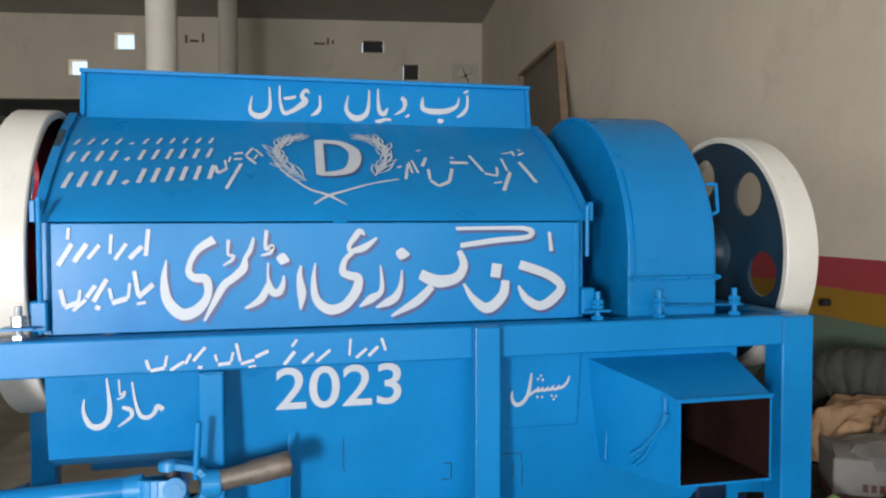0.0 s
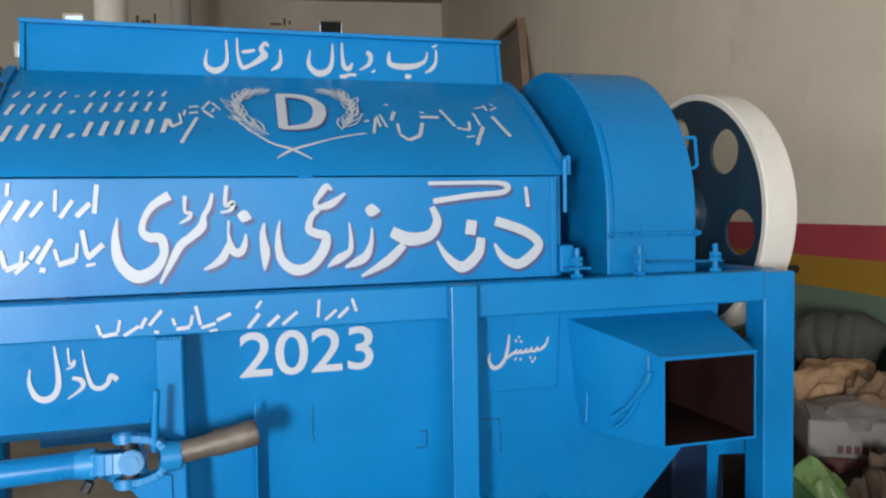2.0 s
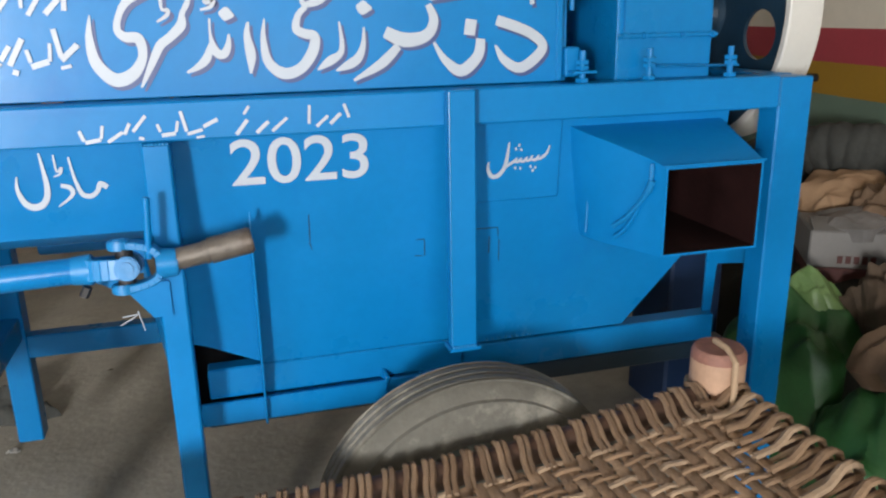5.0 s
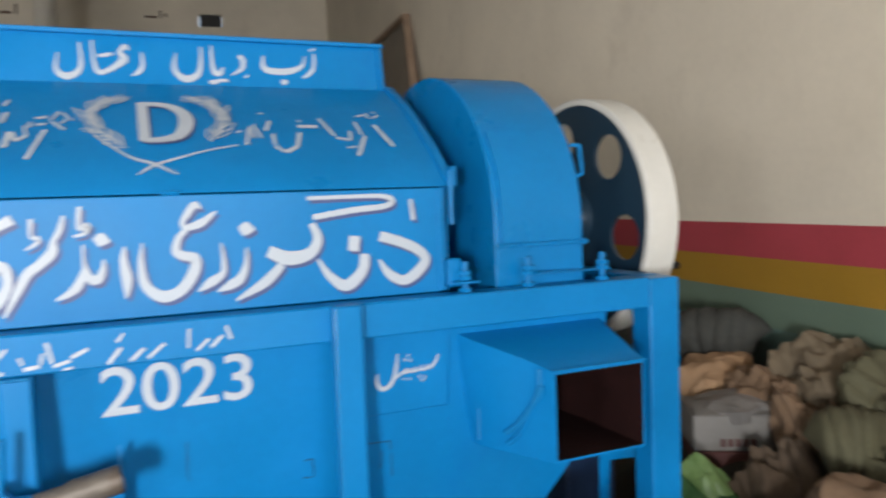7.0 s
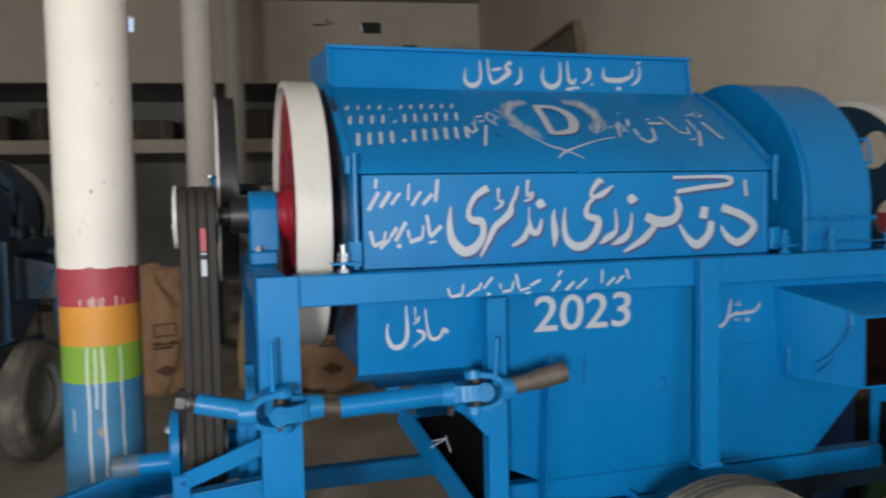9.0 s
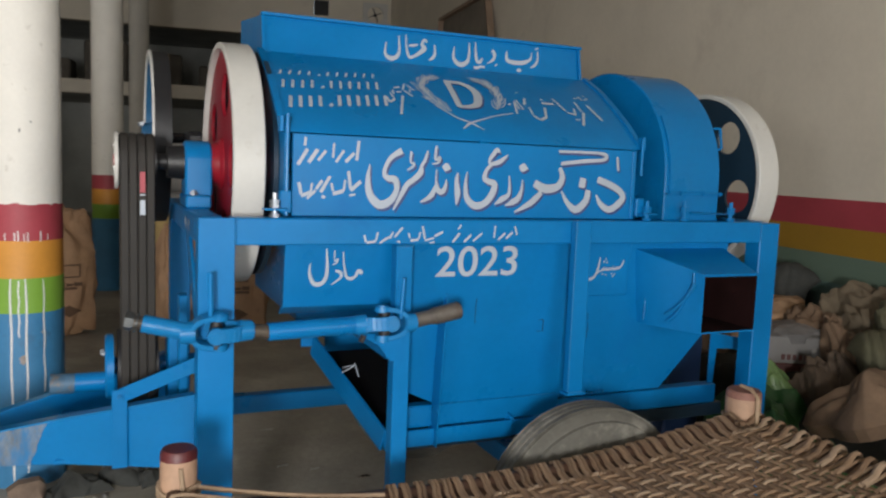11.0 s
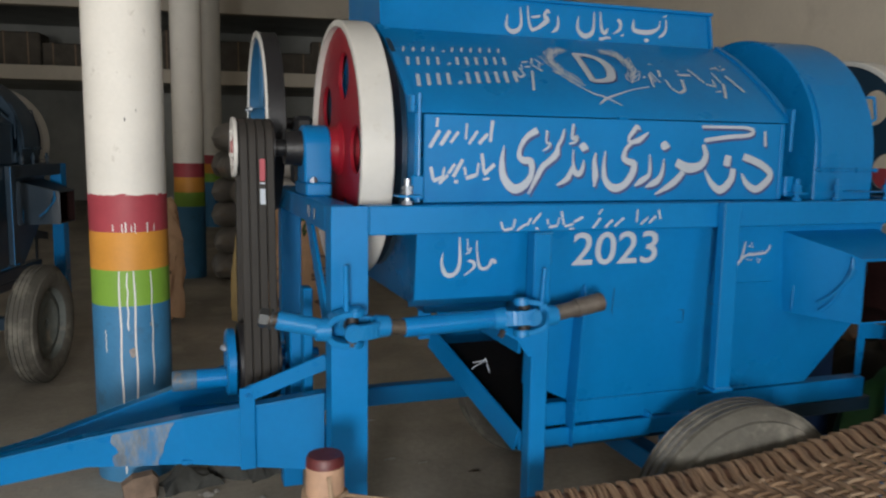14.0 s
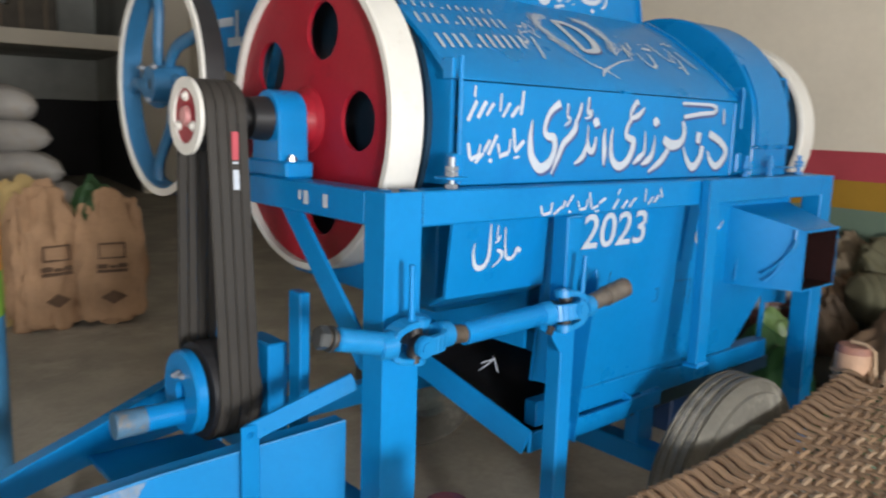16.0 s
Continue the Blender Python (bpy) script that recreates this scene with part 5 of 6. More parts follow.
def tube_along(points, r, seg=8, bm=None, flat=1.0):
    b = bm if bm is not None else bmesh.new()
    rows = []
    for k, p in enumerate(points):
        a, c = Vector(points[max(k - 1, 0)]), Vector(points[min(k + 1, len(points) - 1)])
        d = (c - a).normalized()
        s = d.cross(Vector((0, 0, 1)))
        s = s.normalized() if s.length > 1e-4 else Vector((1, 0, 0))
        u = s.cross(d)
        rows.append([b.verts.new(Vector(p) + s * (r * math.cos(2 * math.pi * q / seg)) + u * (r * flat * math.sin(2 * math.pi * q / seg))) for q in range(seg)])
    for A, B in zip(rows, rows[1:]):
        for q in range(seg):
            b.faces.new((A[q], A[(q + 1) % seg], B[(q + 1) % seg], B[q]))
    return b


WX = -0.47     # where the weave begins; rope alone to the left of it
n = 24
part("rail", tube_along([(CX0 + (CX1 - CX0) * k / n, CY1, sag(CX0 + (CX1 - CX0) * k / n) - 0.022) for k in range(n + 1)], 0.031, 12), COTWOOD, cot)
part("rail", tube_along([(CX0 + (CX1 - CX0) * k / n, CY0, sag(CX0 + (CX1 - CX0) * k / n) - 0.022) for k in range(n + 1)], 0.031, 12), COTWOOD, cot)
part("rail", rod((CX0, CY0, 0.68), (CX0, CY1, 0.68), 0.026, 14), COTWOOD, cot)
part("rail", rod((CX1, CY0, 0.68), (CX1, CY1, 0.68), 0.026, 14), COTWOOD, cot)


def bed_z(x, y):
    v = (y - CY0) / (CY1 - CY0)
    return sag(x) + 0.004 - 0.03 * 4 * v * (1 - v)


rng = random.Random(3)
NX, NY = 34, 46
ys = [CY0 + 0.035 + (CY1 - CY0 - 0.130) * k / (NX - 1) for k in range(NX)]
xs = [WX + 0.01 + (CX1 - WX - 0.100) * k / (NY - 1) for k in range(NY)]
for j, y in enumerate(ys):
    pts = []
    jit = rng.uniform(-0.003, 0.003)
    for i, x in enumerate(xs):
        over = 1 if (i + j) % 4 < 2 else -1
        pts.append((x, y + jit + rng.uniform(-0.004, 0.004), bed_z(x, y) + 0.0042 * over + rng.uniform(-0.001, 0.001)))
    pts = [(WX - 0.02, y, bed_z(WX, y))] + pts + [(CX1 - 0.02, y, 0.706), (CX1 + 0.012, y + 0.006, 0.706), (CX1 + 0.027, y + 0.010, 0.685)]
    part("bed_rope", tube_along(pts, 0.0078 * rng.uniform(0.85, 1.15), 6, None, 0.55), (ROPE, MIDROPE, PALEROPE)[rng.randrange(3)], cot)
for i, x in enumerate(xs):
    pts = [(x + 0.004, CY0 - 0.026, 0.665 - 0.03), (x, CY0 - 0.012, bed_z(x, CY0) + 0.010)]
    jit = rng.uniform(-0.002, 0.002)
    for j, y in enumerate(ys):
        over = -1 if (i + j) % 4 < 2 else 1
        pts.append((x + jit + rng.uniform(-0.003, 0.003), y + rng.uniform(-0.003, 0.003), bed_z(x, y) + 0.0022 * over + rng.uniform(-0.001, 0.001)))
    part("cross_rope", tube_along(pts + [(x, CY1 - 0.088, sag(x) - 0.003)], 0.0140 * rng.uniform(0.92, 1.05), 8, None, 0.26), (ROPE, MIDROPE)[i % 3 == 0], cot)
for k in range(31):
    x = WX + 0.01 + (CX1 - WX - 0.100) * k / 30
    lean = rng.uniform(0.010, 0.026)
    for side in (-0.007, 0.006):
        w = x + side + rng.uniform(-0.002, 0.002)
        pts = [(w, CY1 - 0.105, sag(x) - 0.002), (w + lean * 0.3, CY1 - 0.060, sag(x) + 0.001), (w + lean * 0.7, CY1 - 0.030, sag(x) + 0.011), (w + lean * 0.9, CY1, sag(x) + 0.018), (w + lean, CY1 + 0.024, sag(x) + 0.008), (w + lean, CY1 + 0.034, sag(x) - 0.020), (w + lean, CY1 + 0.014, sag(x) - 0.052)]
        part("edge_loop", tube_along(pts, 0.0068 * rng.uniform(0.9, 1.1), 6), (ROPE, MIDROPE)[rng.random() < 0.5], cot)
for k in range(16):
    y = CY0 + 0.05 + (CY1 - CY0 - 0.06) * k / 15
    y1 = y + 0.0 + rng.uniform(-0.01, 0.01)
    pts = [(CX0 - 0.018, y, 0.655), (CX0 - 0.030, y, 0.682), (CX0 - 0.012, y, 0.706), (CX0 + 0.02, y, 0.706)]
    for q in range(1, 9):
        t = q / 8
        x = CX0 + 0.02 + (WX - CX0 - 0.02) * t
        pts.append((x, y + (y1 - y) * t, 0.706 + (bed_z(WX, y1) - 0.706) * t - 0.012 * math.sin(math.pi * t)))
    part("tension_rope", tube_along(pts, 0.0068, 6, None), PALEROPE, cot)
for k in range(19):
    y = CY0 + 0.05 + (CY1 - CY0 - 0.10) * k / 18 + rng.uniform(-0.006, 0.006)
    pts = [(CX1 - 0.115, y - 0.020, bed_z(CX1 - 0.11, y) + 0.014), (CX1 - 0.06, y - 0.012, 0.700)]
    for q in range(7):
        a = math.pi * (0.80 - 1.10 * q / 6)
        pts.append((CX1 + 0.042 * math.cos(a), y + 0.026 * q / 6, 0.682 + 0.042 * math.sin(a)))
    part("rail_wrap", tube_along(pts, 0.0105 * rng.uniform(0.85, 1.15), 7, None, 0.7), (ROPE, MIDROPE, PALEROPE)[k % 3], cot)
edge = tube_along([(WX - 0.02 + rng.uniform(-0.006, 0.006), y, bed_z(WX, y) + 0.002) for y in ys], 0.014, 8)
part("edge_rope", edge, ROPE, cot)
for x, s in ((CX0 + 0.01, 1), (CX1 - 0.01, -1)):
    b = bmesh.new()
    for k in range(4):
        z = 0.63 + 0.022 * k
        tube_along([(x + (0.050 if s > 0 else 0.065) * math.cos(a), CY1 + 0.015 + (0.050 if s > 0 else 0.065) * math.sin(a), z + 0.008 * math.sin(a * 2 + k)) for a in [2 * math.pi * q / 16 for q in range(17)]], 0.007, 6, b)
    if s > 0:
        tube_along([(x, CY1 - 0.034, 0.76), (x + 0.006, CY1 - 0.036, 0.70), (x + 0.03, CY1 - 0.05, 0.67)], 0.006, 6, b)
    else:
        tube_along([(x - 0.002, CY1 + 0.03, 0.806), (x - 0.004, CY1 - 0.02, 0.806), (x - 0.004, CY1 - 0.052, 0.785), (x - 0.006, CY1 - 0.058, 0.73), (x - 0.016, CY1 - 0.070, 0.69), (x - 0.03, CY1 - 0.09, 0.68)], 0.0075, 7, b)
    part("lashing", b, PALEROPE, cot)


# ---- soft things ----
def fold(v, f, seed):
    p = Vector(v) * f + Vector((seed * 7.31, seed * 3.17, seed * 1.7))
    return 1 - abs(noise.noise(p)) * 2


def tri_wave(x):
    return abs((x % 1.0) - 0.5) * 4 - 1


CREASES = [Vector(k) for k in ((0.7, 0.2, 0.5), (-0.4, 0.8, 0.6), (0.5, -0.5, 0.9), (1.3, 0.6, -0.8), (-0.9, 1.2, 1.1))]


def sack(name, at, size, mat, label, category, seed, group="", neck=0.0):
    """A filled standing bag: a rounded block with sagging faces, creases and a pinched mouth."""
    b = bmesh.new()
    bmesh.ops.create_cube(b, size=2.0)
    bmesh.ops.subdivide_edges(b, edges=b.edges[:], cuts=21, use_grid_fill=True)
    for v in b.verts:
        p = v.co.copy()
        n = p.normalized()
        soft = p.lerp(n * 1.25, 0.30)
        taper = 1.0
        if neck and soft.z > 0.35:
            taper = 1 - neck * min(1, (soft.z - 0.35) / 0.6)
        crease = 0.20 * fold(p, 1.7, seed) + 0.09 * fold(p, 4.6, seed + 3) + 0.045 * sum(tri_wave(p.dot(k) + seed * 0.31) for k in CREASES)
        wide = 1 - 0.22 * (1 - taper) / max(neck, 0.01) * (0.6 + 0.4 * math.sin(seed)) if neck else 1.0
        v.co = Vector((soft.x * wide + n.x * crease, soft.y * taper + n.y * crease, soft.z + n.z * crease * 0.6 + (0.05 * math.sin(soft.x * 4 + seed) if neck and soft.z > 0.5 else 0)))
    lo = min(v.co.z for v in b.verts)
    for v in b.verts:
        v.co.z = max(v.co.z, lo + 0.10)
        v.co = Vector((v.co.x * size[0] / 2, v.co.y * size[1] / 2, (v.co.z - lo - 0.10) * size[2] / 2.1))
    ob = link(name, b, mat, 35)
    ob.matrix_world = at
    return tagged(ob, label, category, group)


# bags in the rear, beside the second column
PAPER = "kraft bags by the column"
for x, y, rz, sz, sd in ((-0.55, 4.43, 14, (0.39, 0.28, 0.92), 1), (-0.13, 4.36, -10, (0.40, 0.26, 0.86), 2), (-1.51, 4.78, 20, (0.40, 0.28, 0.98), 3)):
    bag = sack("paper_bag", pose(x, y, 0, 0, 0, rz), sz, KRAFT, "upright filled brown kraft paper bag with dark print", "bag", sd, group=PAPER, neck=0.80)
    def front(x, z):
        return min(v.co.y for v in bag.data.vertices if abs(v.co.x - x) < 0.05 and abs(v.co.z - z) < 0.06)
    for x0, x1, z0, z1 in ((-0.10, 0.10, 0.40, 0.42), (-0.09, 0.09, 0.50, 0.51), (-0.09, -0.08, 0.51, 0.60), (0.08, 0.09, 0.51, 0.60), (-0.09, 0.09, 0.60, 0.61), (-0.10, -0.03, 0.43, 0.46), (-0.02, 0.03, 0.43, 0.45), (0.04, 0.10, 0.43, 0.46)):
        yf = front((x0 + x1) / 2, (z0 + z1) / 2)
        part("print", box(x0, x1, yf - 0.003, yf + 0.03, z0, z1, 0), PRINT, bag, "dark printed bar", smooth=None)
    part("print", prism([(-0.08, 0.22), (0.0, 0.17), (0.09, 0.22), (0.0, 0.27)], front(0, 0.22) - 0.003, front(0, 0.22) + 0.03, "y"), PRINT, bag, "dark printed block", smooth=None)
sack("paper_sheet_sack", pose(-0.75, 4.60, 0.0, 3, 4, 12), (0.24, 0.06, 0.97), YELLOWBAG, "flat yellow-brown paper sack leaning by the bags", "bag", 6, neck=0.1)

STACK = "stacked white sacks"


def pillow(at, size, mat, label, seed):
    """A filled woven sack lying flat: a plump pillow with flat seams and wrinkles running in from its ends."""
    b = bmesh.new()
    n, m = 26, 16
    sides = []
    for s in (1, -1):
        rows = []
        for i in range(n + 1):
            row = []
            for j in range(m + 1):
                u, v = 2 * i / n - 1, 2 * j / m - 1
                h = ((1 - abs(u) ** 3.2) * (1 - abs(v) ** 2.6)) ** 0.42
                end = abs(u) ** 3
                wr = 0.10 * end * tri_wave(v * 2.6 + 0.3 * noise.noise(Vector((u * 2, v * 3, seed)))) + 0.10 * noise.noise(Vector((u * 2.2, v * 2.2, seed * 1.9))) + 0.05 * fold((u * 1.4, v * 1.4, s * 0.3), 2.0, seed)
                x = u * size[0] / 2 * (1 - 0.05 * v * v + 0.03 * noise.noise(Vector((v * 2, seed, 0))))
                y = v * size[1] / 2 * (0.90 + 0.10 * u * u)
                z = s * h * (1 + wr) * size[2] / 2 * (1.0 if s > 0 else 0.94) - 0.02 * u * u
                row.append(b.verts.new((x, y, z + size[2] * 0.47)))
            rows.append(row)
        sides.append(rows)
        for i in range(n):
            for j in range(m):
                q = (rows[i][j], rows[i + 1][j], rows[i + 1][j + 1], rows[i][j + 1])
                b.faces.new(q if s > 0 else q[::-1])
    bmesh.ops.remove_doubles(b, verts=b.verts, dist=1e-4)
    ob = link("woven_sack", b, mat, 50)
    ob.matrix_world = at
    return tagged(ob, label, "sack", STACK)


rng = random.Random(8)
for k, end in enumerate((0.40, 0.36, 0.29, 0.07, -0.03, -0.10)):
    pillow(pose(end - 0.41, 6.30 + rng.uniform(-0.04, 0.04), k * 0.283, rng.uniform(-2, 2), rng.uniform(-2, 3), rng.uniform(-8, 8)), (0.82, 0.60, 0.335), POLY, "plump filled off-white woven sack lying in a stack", 20 + k)
    pillow(pose(-0.49 + rng.uniform(-0.02, 0.02), 6.95 + rng.uniform(-0.04, 0.04), k * 0.283, rng.uniform(-2, 2), rng.uniform(-2, 3), rng.uniform(-8, 8)), (0.82, 0.60, 0.335), POLY, "plump filled off-white woven sack lying in a stack", 40 + k)

# ---- heap of bags and rubbish by the side wall ----
HEAP = "rubbish heap by the wall"


def crumple(name, at, size, mat, label, category, seed, n=11, rough=0.35, group=HEAP, sharp=40):
    """A crumpled paper bag or sheet: flat facets meeting in sharp folds over a low dome."""
    r = random.Random(seed)
    b = bmesh.new()
    rows = []
    for i in range(n + 1):
        row = []
        for j in range(n + 1):
            u, v = 2 * i / n - 1, 2 * j / n - 1
            e = max(abs(u), abs(v))
            u2, v2 = (u * (0.92 + 0.10 * v * v), v * (0.92 + 0.10 * u * u))
            dome = max(0.0, 1 - e ** 3)
            cell = max(size[0], size[1]) / n
            ju, jv = r.uniform(-0.7, 0.7) / n, r.uniform(-0.7, 0.7) / n
            z = size[2] * dome * (0.8 + 0.45 * noise.noise(Vector((u * 1.6, v * 1.6, seed)))) + min(1, dome * 2) * rough * cell * (r.random() - 0.5)
            row.append(b.verts.new(((u2 + ju) * size[0] / 2, (v2 + jv) * size[1] / 2, z)))
        rows.append(row)
    for i in range(n):
        for j in range(n):
            A, B, C, D = rows[i][j], rows[i + 1][j], rows[i + 1][j + 1], rows[i][j + 1]
            for f in ((A, B, C), (A, C, D)) if r.random() < 0.5 else ((A, B, D), (B, C, D)):
                b.faces.new(f)
    for step in range(2):
        bmesh.ops.subdivide_edges(b, edges=b.edges[:], cuts=1, use_grid_fill=True)
        bmesh.ops.smooth_vert(b, verts=b.verts[:], factor=0.20, use_axis_x=True, use_axis_y=True, use_axis_z=True)
    k = 0.28
    for v in b.verts:
        q = v.co / k
        v.co += Vector((noise.noise(q * 4 + Vector((seed, 0, 0))), noise.noise(q * 4 + Vector((0, seed, 0))), 0.8 * (fold(q, 3.1, seed) - 0.5) + 0.5 * (fold(q, 7.0, seed + 2) - 0.5))) * k * 0.05
    rim = bmesh.ops.extrude_edge_only(b, edges=[e for e in b.edges if e.is_boundary])
    for v in rim["geom"]:
        if isinstance(v, bmesh.types.BMVert):
            v.co.z = -0.06
            v.co.x *= 0.9
            v.co.y *= 0.9
    bmesh.ops.edgeloop_fill(b, edges=[e for e in b.edges if e.is_boundary])
    ob = link(name, b, mat, sharp)
    ob.matrix_world = at
    return tagged(ob, label, category, group)


def draped(name, at, rx, ry, h, mat, label, category, seed, folds=7.0, way=0.6, depth=0.10, top=2.2, group=HEAP, n=64):
    """Cloth thrown over a lump: long folds running down from the top."""
    b = bmesh.new()
    rows = []
    for i in range(n + 1):
        row = []
        for j in range(n + 1):
            u, v = 2 * i / n - 1, 2 * j / n - 1
            a, c = u * math.sqrt(1 - v * v / 2), v * math.sqrt(1 - u * u / 2)
            r = math.hypot(a, c)
            ang = math.atan2(c, a)
            base = max(0.0, 1 - r ** top)
            run = Vector((math.cos(ang) * folds * 0.35, math.sin(ang) * folds * 0.35, r * way + seed * 1.37))
            crease = 1 - abs(noise.noise(run)) * 2.4
            fine = 1 - abs(noise.noise(run * 2.3)) * 2.2
            out = 1 + depth * (0.8 * crease + 0.3 * fine) * min(1, r * 2)
            p = Vector((a * rx * out, c * ry * out, h * base * (1 + 0.18 * noise.noise(Vector((a * 2.2, c * 2.2, seed)))) + depth * h * 0.8 * crease * min(1, r * 1.6) * base))
            row.append(b.verts.new(p))
        rows.append(row)
    for i in range(n):
        for j in range(n):
            b.faces.new((rows[i][j], rows[i + 1][j], rows[i + 1][j + 1], rows[i][j + 1]))
    rim = bmesh.ops.extrude_edge_only(b, edges=[e for e in b.edges if e.is_boundary])
    for v in rim["geom"]:
        if isinstance(v, bmesh.types.BMVert):
            v.co.z = -0.04
    bmesh.ops.edgeloop_fill(b, edges=[e for e in b.edges if e.is_boundary])
    ob = link(name, b, mat, 50)
    ob.matrix_world = at
    return tagged(ob, label, category, group)


crumple("green_cloth", pose(-0.20, 4.46, 0.80, 0, 0, 20), (0.30, 0.22, 0.30), TARP, "crumpled green cloth on the paper bags", "cloth", 4, 6, 1.2, "", sharp=50)
def paper(name, at, size, mat, label, category, seed, dome=0.75, depth=0.30, n=60, group=HEAP, sharp=14):
    """A crumpled sheet or bag: straight creases at three scales, meeting in facets, over a low rise."""
    r = random.Random(seed)
    waves = []
    for count, lo, hi, amp in ((2, 0.35, 0.7, 0.50), (4, 0.9, 1.6, 0.30), (5, 2.2, 4.0, 0.11)):
        for k in range(count):
            a = r.uniform(0, math.pi)
            f = r.uniform(lo, hi)
            waves.append((math.cos(a) * f, math.sin(a) * f, r.random(), amp * r.uniform(0.6, 1.2)))
    b = bmesh.new()
    rows = []
    for i in range(n + 1):
        row = []
        for j in range(n + 1):
            u, v = 2 * i / n - 1, 2 * j / n - 1
            a, c = u * math.sqrt(1 - v * v * 0.36), v * math.sqrt(1 - u * u * 0.36)
            w = Vector((a * 1.3, c * 1.3, seed * 1.7))
            p, q = a + 0.16 * noise.noise(w), c + 0.16 * noise.noise(w + Vector((5, 0, 0)))
            h = sum(m * tri_wave(fx * p + fy * q + ph) for fx, fy, ph, m in waves)
            g = sum(m * tri_wave(fy * p - fx * q + 2 * ph) for fx, fy, ph, m in waves)
            e = max(abs(u), abs(v))
            base = 1 - e ** 2.2
            edge = 1 + 0.10 * tri_wave(math.atan2(c, a) * 0.8 + seed * 0.37) * e
            row.append(b.verts.new(((a * edge + 0.05 * g) * size[0] / 2, (c * edge + 0.05 * h) * size[1] / 2, size[2] * (dome * base + depth * h * min(1.0, base * 2.5 + 0.15)))))
        rows.append(row)
    for i in range(n):
        for j in range(n):
            b.faces.new((rows[i][j], rows[i + 1][j], rows[i + 1][j + 1], rows[i][j + 1]))
    low = min(v.co.z for v in b.verts) - 0.05
    rim = bmesh.ops.extrude_edge_only(b, edges=[e for e in b.edges if e.is_boundary])
    for v in rim["geom"]:
        if isinstance(v, bmesh.types.BMVert):
            v.co = Vector((v.co.x * 0.92, v.co.y * 0.92, low))
    bmesh.ops.edgeloop_fill(b, edges=[e for e in b.edges if e.is_boundary])
    ob = link(name, b, mat, sharp)
    ob.matrix_world = at
    return tagged(ob, label, category, group)


def ribbed_sack(at, length, radius, mat, label, seed, ribs=6):
    """A sack lying on its side, its cloth gathered in round ribs."""
    b = bmesh.new()
    n, m = 60, 28
    rows = []
    for i in range(n + 1):
        t = i / n
        u = 2 * t - 1
        body = max(0.05, 1 - abs(u) ** 3.2) ** 0.5
        row = []
        for j in range(m):
            a = 2 * math.pi * j / m
            lump = 1 + 0.22 * noise.noise(Vector((u * 1.6, math.cos(a), math.sin(a) + seed))) + 0.06 * noise.noise(Vector((u * 6, 3 * math.cos(a), 3 * math.sin(a) + seed)))
            bend = 0.5 * noise.noise(Vector((t * 2.3, seed * 1.3, 0))) + 0.22 * noise.noise(Vector((u * 2, math.cos(a) * 1.4 + seed, math.sin(a) * 1.4)))
            rib = abs(math.sin(math.pi * (ribs * t + bend)))
            rr = radius * body * (0.90 + 0.09 * rib ** 0.5) * lump
            row.append(b.verts.new((u * length / 2 + 0.035 * math.sin(a) * u, rr * math.cos(a), max(-0.8 * radius, rr * math.sin(a)))))
        rows.append(row)
    for A, B in zip(rows, rows[1:]):
        for j in range(m):
            b.faces.new((A[j], B[j], B[(j + 1) % m], A[(j + 1) % m]))
    b.faces.new(rows[0][::-1])
    b.faces.new(rows[-1])
    ob = link("ribbed_sack", b, mat, 60)
    ob.matrix_world = at
    return tagged(ob, label, "sack", HEAP)


LIGHTKRAFT = material("creased_light_kraft", (0.36, 0.225, 0.13), 0.85, var=0.15, scale=6, bump=0.3, bump_scale=16)
MIDKRAFT = material("worn_brown_kraft", (0.19, 0.122, 0.076), 0.9, var=0.2, scale=6, bump=0.3, bump_scale=16)
PALEKRAFT = material("faded_dusty_kraft", (0.165, 0.128, 0.085), 0.9, var=0.2, scale=6, bump=0.3, bump_scale=16)
OLIVECLOTH = material("pale_olive_sackcloth", (0.085, 0.080, 0.045), 0.85, var=0.2, scale=5, bump=0.25, bump_scale=18)
GREYPLASTIC = material("dusty_white_plastic_sack", (0.19, 0.18, 0.175), 0.42, var=0.25, scale=8, bump=0.25, bump_scale=12)
# green darkened to take in the shadow over the heap
GREENFILM = material("green_plastic_film", (0.023, 0.088, 0.024), 0.42, var=0.3, scale=5, bump=0.2)
draped("rubbish_mound", pose(2.12, 0.45, 0, 0, 0, -8), 0.48, 1.60, 0.56, OLIVE, "mound of sacks along the wall, coloured near black as shade", "sacks", 11, 9, 1.2, 0.12, 3.0)
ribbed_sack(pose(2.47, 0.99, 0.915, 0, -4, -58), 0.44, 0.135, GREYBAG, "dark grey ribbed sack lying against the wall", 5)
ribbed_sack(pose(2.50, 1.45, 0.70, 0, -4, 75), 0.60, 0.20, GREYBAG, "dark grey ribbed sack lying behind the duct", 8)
paper("crumpled_paper_bag", pose(2.27, 0.83, 0.74, -16, -24, 24), (0.46, 0.36, 0.17), LIGHTKRAFT, "crumpled light brown paper bag on the heap", "bag", 12, depth=0.14)
paper("crumpled_paper_bag", pose(2.28, 0.56, 0.74, -20, -18, -15), (0.34, 0.34, 0.16), MIDKRAFT, "crumpled torn brown paper bag on the heap", "bag", 23, depth=0.42)
paper("crumpled_paper_bag", pose(2.40, 0.36, 0.84, -24, -20, 10), (0.40, 0.44, 0.17), PALEKRAFT, "crumpled faded paper bag against the wall", "bag", 14, depth=0.42)
paper("crumpled_paper_bag", pose(2.24, 0.24, 0.70, -20, -14, 40), (0.36, 0.30, 0.18), MIDKRAFT, "small crumpled brown paper bag on the heap", "bag", 35, depth=0.45)
